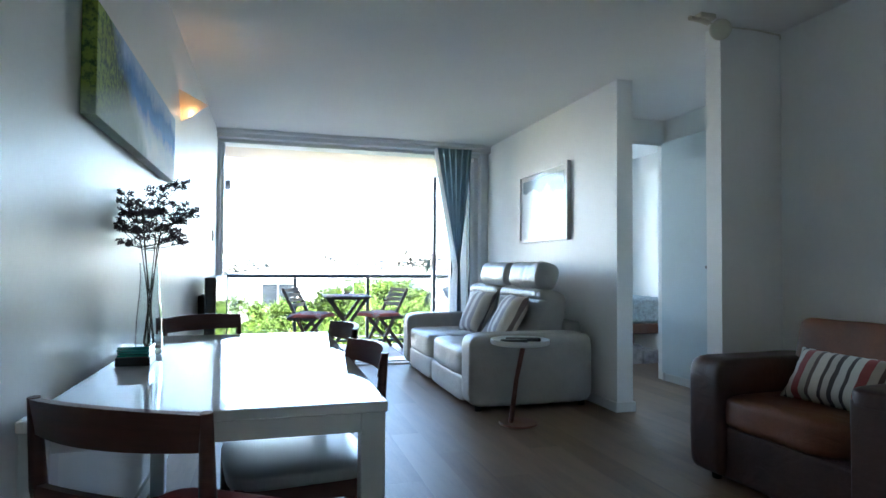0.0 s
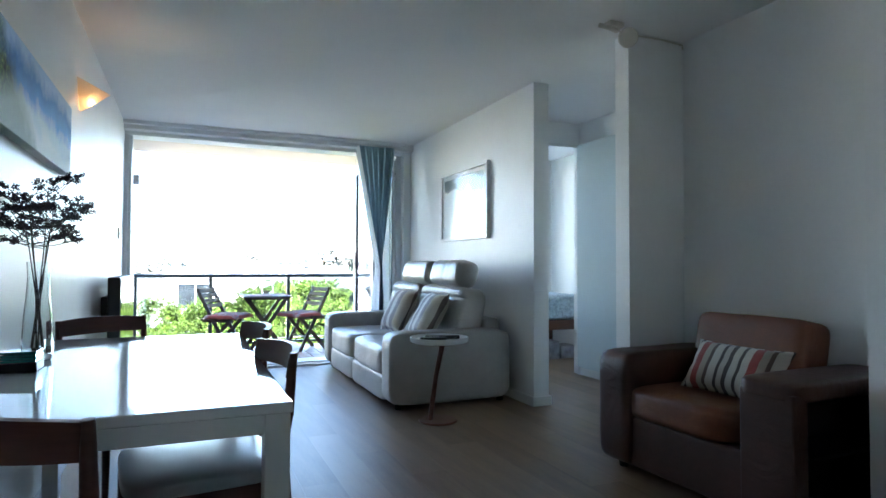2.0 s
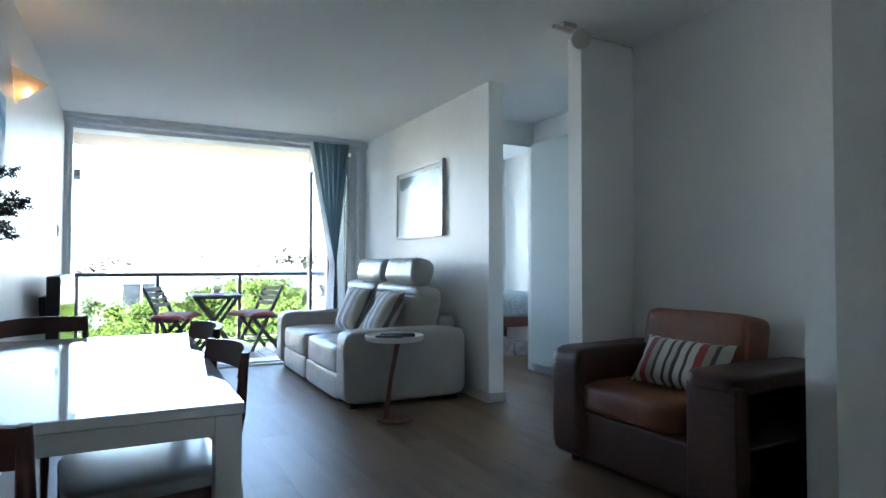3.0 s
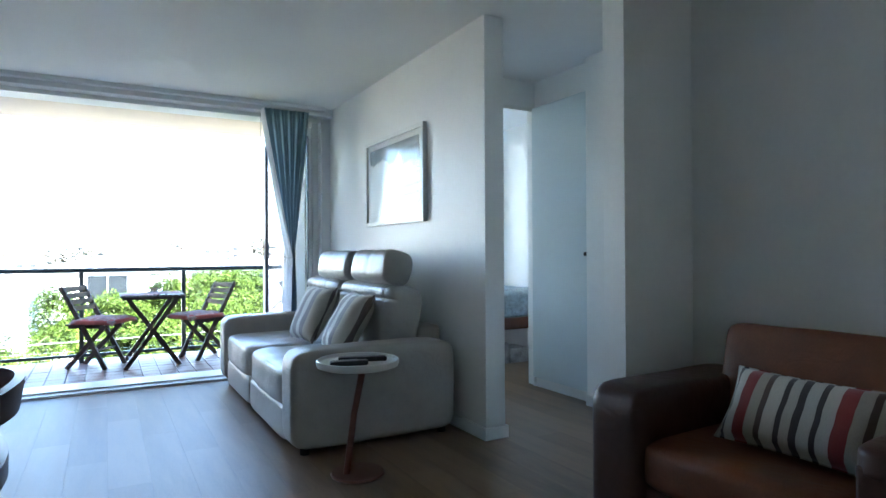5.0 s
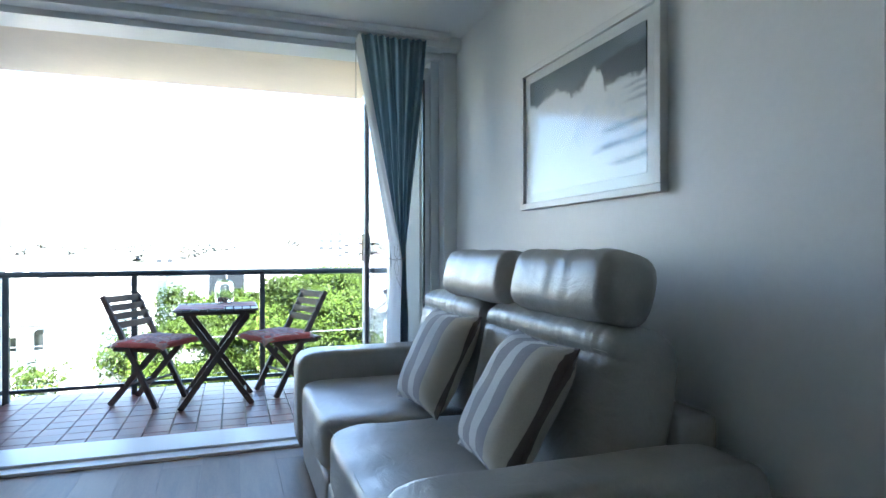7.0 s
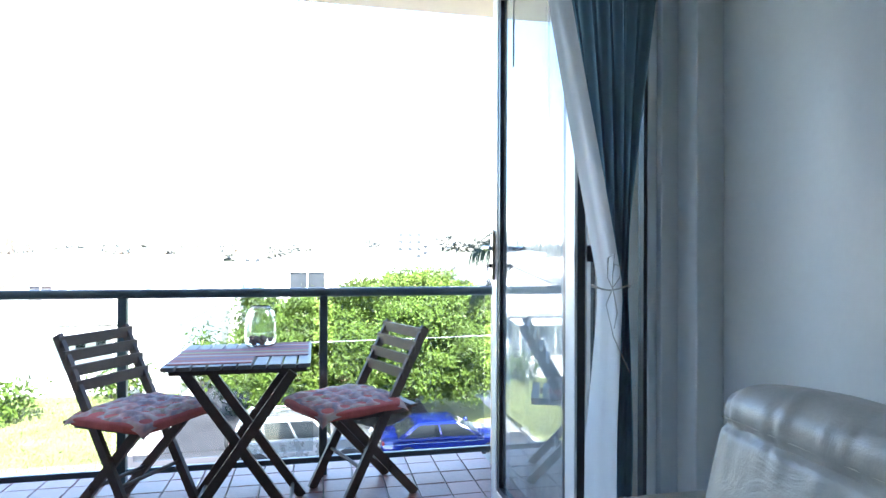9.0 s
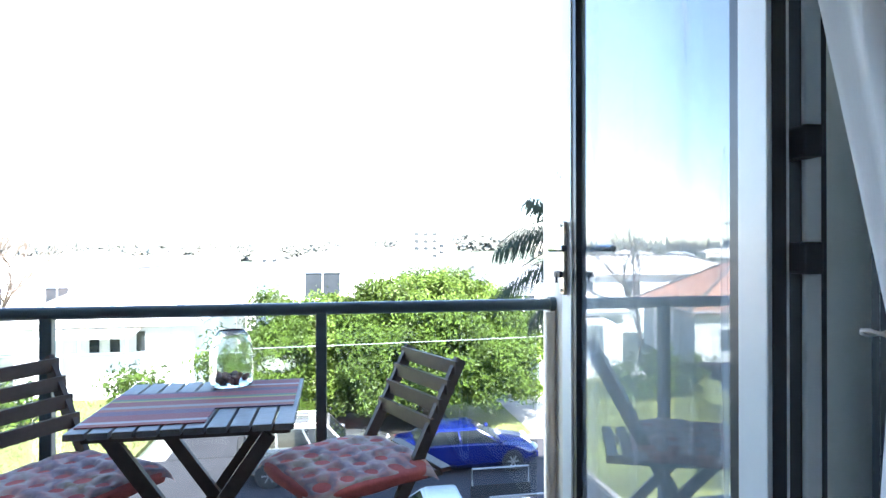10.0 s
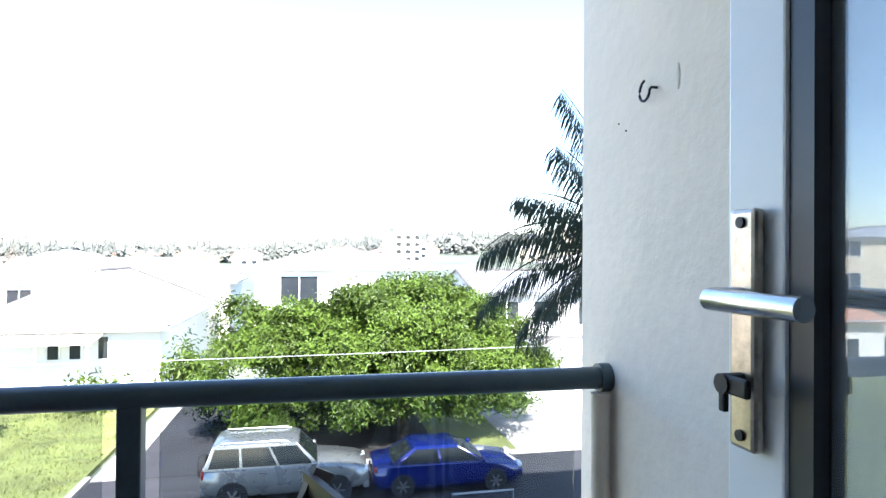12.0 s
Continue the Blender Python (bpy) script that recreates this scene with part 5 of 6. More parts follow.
sc = thing("wall_scar", pose(2.779, 7.745, 1.487), "grey filled screw scar on the cream wall", "wall mark")
bm = bmesh.new()
soft(bm, Matrix.Translation((0.0005, 0, 0)), 0.0016, 0.006, 0.024, p=2.2, cuts=6)
part("filler", bm, mat("old_filler", (0.64, 0.60, 0.55), 0.8, vary=0.2), sc)
for y, z in ((7.955, 1.445), (7.925, 1.425)):
    bm = bmesh.new()
    rod(bm, (2.777, y, z), (2.784, y, z), 0.0017, n=8)
    tagged(part("screw", bm, IRON), "small rusty screw stuck in the wall", "screw", "old screws")

ol = thing("outdoor_lamp", pose(-0.04, 6.95, 1.945), "small grey outdoor wall lamp", "wall lamp")
bm = bmesh.new()
box(bm, 0.0, -0.05, -0.06, 0.05, 0.05, 0.06, r=0.006)
part("housing", bm, IRON, ol)
bm = bmesh.new()
rod(bm, (0.05, 0, 0), (0.135, 0, 0), 0.056, n=18)
part("lamp_head", bm, ROOFGREY, ol, smooth=40)


# ---- outdoors: land, road, gardens ----
def land_height(x, y):
    """Flat street level near by, rising to a low ridge far off."""
    d = math.hypot(x, y)
    if d < 110:
        return GROUND
    u = min(1.0, (d - 110) / 420)
    e = max(0.0, min(1.0, (math.atan2(x, y) + 0.16) / 0.42))      # the ridge climbs towards the east
    return GROUND + (3.0 + 12.0 * e * e * (3 - 2 * e)) * u * u * (3 - 2 * u) + 2.0 * u * noise.noise(Vector((x * 0.006, y * 0.006, 0)))


bm = bmesh.new()
radii = [0.0, 30, 60, 90, 110, 150, 200, 260, 330, 400, 470, 540, 700, 1200, 2500]
rows = []
for r in radii:
    rows.append([bm.verts.new((r * math.cos(k * math.tau / 72), 8 + r * math.sin(k * math.tau / 72), land_height(r * math.cos(k * math.tau / 72), r * math.sin(k * math.tau / 72)) - 0.06)) for k in range(72)] if r else [bm.verts.new((0, 8, GROUND - 0.06))])
for k in range(72):
    bm.faces.new((rows[0][0], rows[1][k], rows[1][(k + 1) % 72]))
    for i in range(1, len(radii) - 1):
        bm.faces.new((rows[i][k], rows[i + 1][k], rows[i + 1][(k + 1) % 72], rows[i][(k + 1) % 72]))
tagged(part("ground", bm, FARLAND, smooth=60), "dry green land that rises to a low ridge", "ground", kind="structure")
fixed("road", [(-4.6, 17.0, GROUND - 0.055, 90, 27.3, GROUND)], ASPHALT, "grey asphalt street below the balcony", "road")
fixed("kerb", [(-4.8, 17.0, GROUND - 0.05, -4.6, 27.5, GROUND + 0.12), (-1.2, 27.3, GROUND - 0.05, 9.4, 27.5, GROUND + 0.12), (14.5, 27.3, GROUND - 0.05, 90, 27.5, GROUND + 0.12),
               (-4.6, 16.8, GROUND - 0.05, 90, 17.0, GROUND + 0.12)], CONCRETE, "pale concrete kerb", "kerb", 0.02)
fixed("lawn", [(-90, 13.0, GROUND - 0.05, -4.8, 36.5, GROUND + 0.10), (6.6, 27.5, GROUND - 0.05, 9.4, 33.0, GROUND + 0.10), (14.5, 27.5, GROUND - 0.05, 90, 33, GROUND + 0.10)],
      GRASS, "sunlit street lawn with worn patches", "lawn")
# asphalt colour darkens the strip of drive where tree shade lies
fixed("driveway_shade", [(-3.7, 27.3, GROUND - 0.05, -1.2, 38, GROUND + 0.03)], ASPHALT, "driveway strip by the white house, shade put into its dark asphalt colour", "driveway")
fixed("driveway", [(-4.6, 27.3, GROUND - 0.05, -3.7, 38, GROUND + 0.03), (9.4, 27.3, GROUND - 0.05, 14.5, 33, GROUND + 0.03)], CONCRETE, "pale concrete driveway", "driveway")
fixed("pavement", [(-4.8, 8.2, GROUND - 0.05, 90, 16.8, GROUND + 0.10), (-90, 8.2, GROUND - 0.05, -4.8, 13.0, GROUND + 0.10)], CONCRETE, "pale concrete pavement", "pavement")
# dark bed stands in for shaded ground below the crown
fixed("shade_bed", [(-1.2, 27.5, GROUND - 0.05, 6.6, 33.0, GROUND + 0.09)], SHADEBED, "near-black bed, the street tree's shade put into its colour", "garden bed")

# grass blades over the lawn by the drive
rng = np.random.default_rng(3)
n = 9000
gx, gy = rng.uniform(-14, -4.9, n), rng.uniform(24.6, 36.3, n)
ang, h = rng.uniform(0, 6.28, n), rng.uniform(0.05, 0.14, n)
v = np.zeros((n, 3, 3))
v[:, 0] = np.stack([gx - 0.03 * np.cos(ang), gy - 0.03 * np.sin(ang), np.full(n, GROUND + 0.1)], 1)
v[:, 1] = np.stack([gx + 0.03 * np.cos(ang), gy + 0.03 * np.sin(ang), np.full(n, GROUND + 0.1)], 1)
v[:, 2] = np.stack([gx + 0.05 * np.sin(ang * 3), gy + 0.05 * np.cos(ang * 2), GROUND + 0.1 + h], 1)
me = bpy.data.meshes.new("grass")
me.from_pydata(v.reshape(-1, 3).tolist(), [], np.arange(n * 3).reshape(-1, 3).tolist())
me.materials.append(GRASS)
tagged(new("grass", me), "short green grass blades", "grass", kind="stuff")


# ---- trees ----
def leaf_cloud(lobes, count, size, seed, flat=0.3):
    """Many small folded leaves scattered through the outer shells of overlapping lobes."""
    r = np.random.default_rng(seed)
    vol = np.array([a * b * c for (_, _, _, a, b, c) in lobes]) ** 0.67
    twigs = max(20, count // 70)
    pick = r.choice(len(lobes), twigs, p=vol / vol.sum())
    L = np.array(lobes)[pick]
    # a lobe is a handful of boughs with hollows between them
    boughs = r.normal(size=(len(lobes), 11, 3))
    boughs /= np.linalg.norm(boughs, axis=2)[:, :, None]
    boughs[:, :, 2] = np.where(boughs[:, :, 2] < -0.45, -boughs[:, :, 2] * 0.6, boughs[:, :, 2])
    d = boughs[pick, r.integers(0, 11, twigs)] + r.normal(size=(twigs, 3)) * 0.24
    d /= np.linalg.norm(d, axis=1)[:, None]
    rad = 1.06 - 0.42 * r.random(twigs) ** 1.3
    centre = L[:, :3] + d * L[:, 3:] * rad[:, None]
    own = r.integers(0, twigs, count)
    p = centre[own] + r.normal(size=(count, 3)) * size * np.array([2.6, 2.6, 1.9])
    d = d[own]
    out = d + r.normal(size=(count, 3)) * 0.7 + np.array([0, 0, flat])
    out /= np.linalg.norm(out, axis=1)[:, None]
    u = np.cross(out, r.normal(size=(count, 3)))
    u /= np.linalg.norm(u, axis=1)[:, None]
    w = np.cross(out, u)
    s = size * r.uniform(0.6, 1.3, count)[:, None]
    q = np.stack([p - u * s, p - w * s * 0.42 + out * s * 0.15, p + u * s - out * s * 0.25, p + w * s * 0.42 + out * s * 0.15], 1)
    me = bpy.data.meshes.new("crown")
    me.from_pydata(q.reshape(-1, 3).tolist(), [], np.arange(count * 4).reshape(-1, 4).tolist())
    return me


def tree(name, base, lobes, count, size, seed, trunk_r, label, leaf=LEAF):
    t = thing(name, pose(*base), label, "tree")
    bm = bmesh.new()
    r = random.Random(seed)
    fork = min(l[2] - l[5] for l in lobes) * 0.75 + 0.4
    tube(bm, [(0, 0, -0.1), (0.05, 0.02, fork * 0.5), (-0.04, 0.05, fork)], [trunk_r * 1.35, trunk_r, trunk_r * 0.85], 10)
    for (x, y, z, a, b, c) in lobes:
        tube(bm, [(-0.04, 0.05, fork - 0.1), (x * 0.4, y * 0.4, fork + (z - fork) * 0.55), (x * 0.8, y * 0.8, z), (x * 0.9 + 0.2 * a, y * 0.9, z + c * 0.6)],
             [trunk_r * 0.6, trunk_r * 0.4, trunk_r * 0.2, trunk_r * 0.06], 7)
    part("trunk", bm, BARK, t, "forked brown trunk and limbs", 60)
    me = leaf_cloud(lobes, count, size, seed)
    me.materials.append(leaf)
    ob = new("crown", me)
    ob.parent = t
    tagged(ob, "dense leafy green crown")
    return t


# crown lobes: offset from the trunk's foot and radii
tree("street_tree", (5.6, 30.4, GROUND), [(0.4, 0, 4.0, 3.6, 3.0, 2.15), (-3.4, -0.3, 3.1, 2.8, 2.5, 1.85), (3.0, 0.2, 3.4, 2.5, 2.5, 1.8), (-1.4, -1.4, 3.2, 2.6, 2.0, 1.6),
      (1.6, -1.6, 2.9, 2.6, 2.0, 1.5), (-5.6, 0.5, 2.4, 2.1, 2.0, 1.5), (4.2, -0.8, 2.5, 1.7, 1.8, 1.1), (-6.2, 1.2, 3.9, 1.0, 1.0, 1.5), (-0.2, 1.5, 4.4, 2.6, 2.2, 1.5), (-2.6, -2.0, 2.0, 1.5, 1.2, 1.1), (2.6, -1.9, 2.0, 1.6, 1.2, 1.1), (-4.6, -1.2, 1.7, 1.4, 1.2, 1.0),
      (0.2, -2.3, 2.3, 1.3, 1.1, 1.0), (-1.6, -1.0, 5.0, 1.3, 1.2, 0.9), (1.8, -1.0, 5.2, 1.4, 1.2, 0.8), (-3.9, -0.9, 4.4, 1.2, 1.1, 0.9), (-0.5, -1.3, 1.5, 2.4, 1.4, 0.8), (3.2, -1.1, 1.5, 1.8, 1.4, 0.8), (-4.2, -0.6, 1.4, 2.0, 1.4, 0.8)], 175000, 0.085, 11, 0.22,
     "broad leafy street tree over the parked cars")
# added leaf mass, its near-black colour standing for shade under the crown
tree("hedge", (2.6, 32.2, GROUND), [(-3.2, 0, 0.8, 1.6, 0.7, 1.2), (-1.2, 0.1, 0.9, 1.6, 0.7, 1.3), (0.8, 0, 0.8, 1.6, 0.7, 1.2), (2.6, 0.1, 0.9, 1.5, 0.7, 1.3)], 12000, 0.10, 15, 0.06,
     "near-black hedge added for the shade under the street tree", PALMLEAF)
tree("garden_shrub", (-7.6, 35.6, GROUND), [(0, 0, 0.7, 0.5, 0.5, 0.8), (0.8, 0.2, 0.6, 0.5, 0.5, 0.8)], 500, 0.16, 5, 0.05, "spiky garden shrub by the white house")
tree("garden_shrub", (-3.9, 37.2, GROUND), [(0, 0, 1.3, 0.7, 0.6, 1.6), (0.7, 0.2, 1.0, 0.6, 0.6, 1.1)], 1200, 0.16, 6, 0.05, "tall thin garden shrub by the driveway")
tree("garden_shrub", (-11.6, 32.5, GROUND), [(0, 0, 0.8, 1.6, 1.0, 0.9), (-1.8, 0.2, 0.9, 1.4, 1.0, 1.0)], 1600, 0.18, 7, 0.05, "low green hedge plant on the lawn")

# bare-branched tree at the street's far side
bt_tree = thing("bare_tree", pose(-15.5, 40, GROUND), "bare branching tree beside the white house", "tree")
bm = bmesh.new()
r = random.Random(21)


def branch(a, way, ln, rad, depth):
    b = a + way * ln
    tube(bm, [a, a.lerp(b, 0.5) + Vector((r.uniform(-1, 1), r.uniform(-1, 1), 0)) * ln * 0.06, b], [rad, rad * 0.8, rad * 0.6], 5)
    if depth:
        for k in range(3):
            w = (way + Vector((r.uniform(-1, 1), r.uniform(-0.6, 0.6), r.uniform(-0.35, 0.6))) * 0.85).normalized()
            branch(b if k else a.lerp(b, 0.7), w, ln * r.uniform(0.62, 0.8), rad * 0.58, depth - 1)


branch(Vector((0, 0, 0)), Vector((0.05, 0, 1)), 3.2, 0.16, 5)
part("trunk", bm, BARK, bt_tree, "bare grey limbs and twigs", 60)

# palm
pm = thing("palm_tree", pose(7.5, 16.4, GROUND - 0.55), "dark drooping palm beside the building", "palm")
bm = bmesh.new()
tube(bm, [(0, 0, -0.1), (0.05, 0, 3), (0.0, 0.05, 5.5), (0, 0, 7.95)], [0.24, 0.18, 0.16, 0.17], 12)
part("trunk", bm, BARK, pm, "ringed palm trunk", 60)
r = random.Random(14)
fronds = [(3.05, 1.40, 3.0, 0.55), (3.2, 0.80, 2.35, 0.95), (3.12, 0.50, 2.85, 1.25), (3.05, 0.05, 3.0, 1.0), (3.35, 1.15, 2.3, 0.7), (3.5, -0.2, 2.8, 0.9), (2.8, -0.35, 2.6, 0.8)]
fronds += [(r.uniform(-1.7, 1.7), r.uniform(-0.3, 1.1), r.uniform(2.1, 2.7), 1.25) for k in range(10)]
for az, up, ln, droop in fronds:
    bm = bmesh.new()
    spine = [Vector((0, 0, 7.9))]
    for q in range(1, 15):
        tilt = up - droop * (q / 14) ** 1.4
        spine.append(spine[-1] + Vector((math.cos(az) * math.cos(tilt), math.sin(az) * math.cos(tilt), math.sin(tilt))) * ln / 14)
    tube(bm, spine, [0.03 - 0.024 * q / 14 for q in range(15)], 5)
    for q in range(3, 92):
        s = q / 92
        i = int(s * 14)
        way = (spine[i + 1] - spine[i]).normalized()
        p = spine[i].lerp(spine[i + 1], s * 14 - i)
        side = way.cross(Vector((0, 0, 1))).normalized()
        for sg in (-1, 1):
            l = (0.92 * math.sin(math.pi * (0.10 + 0.80 * s)) ** 0.6) * r.uniform(0.85, 1.1)
            tip = p + (side * sg * 0.30 + way * 0.38 + Vector((0, 0, -0.85 - 0.3 * r.random()))).normalized() * l
            w = way * 0.017
            lift = side * sg * 0.05 + Vector((0, 0, 0.04))
            bm.faces.new([bm.verts.new(c) for c in (p - w, p.lerp(tip, 0.5) - w * 0.9 + lift, tip, p.lerp(tip, 0.5) + w * 0.9 + lift)])
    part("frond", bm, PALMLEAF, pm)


# ---- houses ----
def house(name, m, w, d, eave, ridge, wall_mat, roof_mat, label, windows, over=0.5, hip=True):
    """A house with its front along local x at y = 0; windows are (x, z, width, height, panes)."""
    hs = thing(name, m, label, "house")
    bm = bmesh.new()
    box(bm, 0, 0, -0.1, w, d, eave)
    part("wall", bm, wall_mat, hs)
    bm = bmesh.new()
    o, dd = over, min(w, d) / 2
    base = [bm.verts.new(c) for c in ((-o, -o, eave), (w + o, -o, eave), (w + o, d + o, eave), (-o, d + o, eave))]
    low = [bm.verts.new(v.co - Vector((0, 0, 0.16))) for v in base]
    if w >= d:
        e = dd if hip else -o
        top = [bm.verts.new(c) for c in ((e, d / 2, ridge), (w - e, d / 2, ridge))]
        for f in ((base[0], base[1], top[1], top[0]), (base[1], base[2], top[1]), (base[2], base[3], top[0], top[1]), (base[3], base[0], top[0])):
            bm.faces.new(f)
    else:
        e = dd if hip else -o
        top = [bm.verts.new(c) for c in ((w / 2, e, ridge), (w / 2, d - e, ridge))]
        for f in ((base[0], base[1], top[0]), (base[1], base[2], top[1], top[0]), (base[2], base[3], top[1]), (base[3], base[0], top[0], top[1])):
            bm.faces.new(f)
    for k in range(4):
        bm.faces.new((low[k], low[(k + 1) % 4], base[(k + 1) % 4], base[k]))
    bm.faces.new(low[::-1])
    roof = part("roof", bm, roof_mat, hs, "tiled roof")
    bm = bmesh.new()
    for a, b in ((base_c, base_d) for base_c, base_d in (((-o, -o), (w + o, -o)), ((w + o, -o), (w + o, d + o)), ((-o, -o), (-o, d + o)))):
        tube(bm, [(a[0], a[1], eave - 0.02), (b[0], b[1], eave - 0.02)], 0.07, 6)
    part("gutter", bm, ROOFGREY, roof, "pale roof gutter")
    # ridge and hip cappings
    tops = [(w / 2, e, ridge), (w / 2, d - e, ridge)] if w < d else [(e, d / 2, ridge), (w - e, d / 2, ridge)]
    corners = [(-o, -o), (w + o, -o), (w + o, d + o), (-o, d + o)]
    ends = (0, 0, 1, 1) if w < d else (0, 1, 1, 0)
    for (cx, cy), k in list(zip(corners, ends)) + [((tops[1][0], tops[1][1]), 0)]:
        bm = bmesh.new()
        tube(bm, [(cx, cy, eave + 0.03 if k or (cx, cy) != tops[1][:2] else ridge + 0.03), (tops[k][0], tops[k][1], ridge + 0.03)], 0.11, 6)
        part("ridge_cap", bm, RIDGECAP, roof, "mortared ridge capping")
    for x, z, ww, hh, panes in windows:
        bm = bmesh.new()
        box(bm, x - 0.06, -0.05, z - 0.06, x + ww + 0.06, 0.0, z, r=0)
        box(bm, x - 0.06, -0.05, z + hh, x + ww + 0.06, 0.0, z + hh + 0.06)
        for k in range(panes + 1):
            px = x + ww * k / panes
            box(bm, px - 0.035, -0.05, z, px + 0.035, 0.0, z + hh)
        win = part("window", bm, TRIM, hs, "white window with dark panes")
        for k in range(panes):
            bm = bmesh.new()
            box(bm, x + ww * k / panes + 0.035, -0.02, z, x + ww * (k + 1) / panes - 0.035, -0.004, z + hh)
            part("pane", bm, DARKPANE, win)
    return hs


house("cottage", pose(-13.6, 38.5, GROUND), 8.4, 14, 3.5, 6.1, HOUSEWHITE, ROOFPALE, "white rendered cottage with a pale hipped roof",
      [(3.4, 2.0, 0.55, 1.05, 1), (4.35, 2.0, 0.55, 1.05, 1), (5.6, 2.0, 0.5, 1.05, 1)])
porch = thing("porch_awning", pose(-12.2, 36.7, GROUND), "white porch awning on thin posts", "awning")
bm = bmesh.new()
beam(bm, (2.2, 0.0, 2.95), (2.2, 1.76, 3.2), 4.6, 0.08)
part("canopy", bm, HOUSEWHITE, porch)
for x in (0.1, 2.2, 4.3):
    bm = bmesh.new()
    rod(bm, (x, 0.1, 0), (x, 0.1, 2.95), 0.05, n=8)
    part("post", bm, HOUSEWHITE, porch)
house("town_house", pose(-1.6, 47, GROUND), 11.5, 9, 6.2, 7.3, HOUSEWHITE, ROOFPALE, "white two-storey house with a wide flat roof",
      [(1.6, 3.9, 2.4, 1.7, 2), (8.6, 3.9, 1.6, 1.4, 2), (1.6, 1.0, 2.4, 1.5, 2)])
house("long_house", pose(-34, 54, GROUND), 30, 8, 5.0, 6.6, HOUSEWHITE, ROOFPALE, "long white house behind the cottage",
      [(2 + k * 4.4, 3.2, 1.6, 1.2, 2) for k in range(6)])
house("corner_house", pose(11.5, 40, GROUND), 9, 8, 5.0, 6.1, HOUSEWHITE, ROOFGREY, "white house with a grey metal roof",
      [(0.8, 3.2, 1.5, 1.2, 2), (3.2, 3.2, 1.5, 1.2, 2), (6, 3.0, 1.4, 1.3, 2)], hip=False)
house("garage", pose(11.6, 33.0, GROUND), 6.5, 5.0, 2.5, 2.9, HOUSEWHITE, ROOFGREY, "low white garage at the driveway's end", [(3.4, 0.9, 1.2, 1.0, 2)], 0.2)
house("red_roof_house", pose(-30, 36, GROUND, 0, 0, 12), 12, 10, 3.4, 6.6, HOUSEWHITE, ROOFRED, "white cottage with a red tiled roof",
      [(1.5, 1.0, 1.5, 1.3, 2), (5.5, 1.0, 1.5, 1.3, 2), (9, 1.0, 1.5, 1.3, 2)])
house("cream_flats", pose(-62, 44, GROUND, 0, 0, 30), 22, 14, 9.0, 10.2, HOUSECREAM, ROOFGREY, "cream block of flats down the street",
      [(1.5 + 4.1 * k, 1.2 + 3.0 * j, 1.8, 1.4, 2) for k in range(5) for j in range(3)])
house("side_flats", pose(-44, 24, GROUND, 0, 0, 62), 18, 12, 6.5, 8.2, HOUSECREAM, ROOFRED, "cream two-storey flats at the street's bend",
      [(1.5 + 4.1 * k, 1.2 + 3.0 * j, 1.8, 1.4, 2) for k in range(4) for j in range(2)])
house("white_block", pose(26, 62, GROUND, 0, 0, -8), 16, 10, 6.2, 7.6, HOUSEWHITE, ROOFPALE, "white house up the street",
      [(1.5 + 3.6 * k, 3.6, 1.6, 1.3, 2) for k in range(4)])

# garden wall before the cottage
fixed("garden_wall", [(-14, 36.6, GROUND - 0.05, -4.8, 36.8, GROUND + 0.75)], HOUSEWHITE, "low white garden wall", "garden wall", 0.01)

# far suburb: roofs, towers and pines along the ridge
rng = np.random.default_rng(12)
for k in range(70):
    a = math.radians(rng.uniform(-62, 42))
    d = rng.uniform(230, 460)
    x, y = d * math.sin(a), 8 + d * math.cos(a)
    w, dp, h = rng.uniform(9, 20), rng.uniform(8, 14), rng.uniform(3.5, 5.0 if a < 0.05 else 7.5)
    if k % 9 == 0 and a > 0.05:
        w, dp, h = 12, 10, rng.uniform(10, 14)
    z0 = land_height(x, y - 8)
    hs = thing("far_building", pose(x, y, z0, 0, 0, rng.uniform(-25, 25)), "distant pale building among trees", "building", "distant buildings")
    bm = bmesh.new()
    box(bm, -w / 2, -dp / 2, -1, w / 2, dp / 2, h)
    part("wall", bm, HOUSEWHITE if k % 3 else HOUSECREAM, hs)
    bm = bmesh.new()
    box(bm, -w / 2 - 0.4, -dp / 2 - 0.4, h, w / 2 + 0.4, dp / 2 + 0.4, h + 0.3)
    vs = [bm.verts.new(c) for c in ((-w / 2, -dp / 2, h + 0.3), (w / 2, -dp / 2, h + 0.3), (w / 2, dp / 2, h + 0.3), (-w / 2, dp / 2, h + 0.3), (-w / 4, 0, h + 2.0), (w / 4, 0, h + 2.0))]
    for f in ((0, 1, 5, 4), (1, 2, 5), (2, 3, 4, 5), (3, 0, 4)):
        bm.faces.new([vs[i] for i in f])
    part("roof", bm, (ROOFPALE, ROOFRED, ROOFGREY)[k % 3], hs)
    for j in range(int(h // 2.8)):
        for i in range(int(w // 4)):
            bm = bmesh.new()
            box(bm, -w / 2 + 1.2 + i * 4, -dp / 2 - 0.08, 1 + j * 2.8, -w / 2 + 3.2 + i * 4, -dp / 2, 2.4 + j * 2.8)
            part("window", bm, DARKPANE, hs)

# pines and bushes of the ridge, one mass
verts, faces = [], []


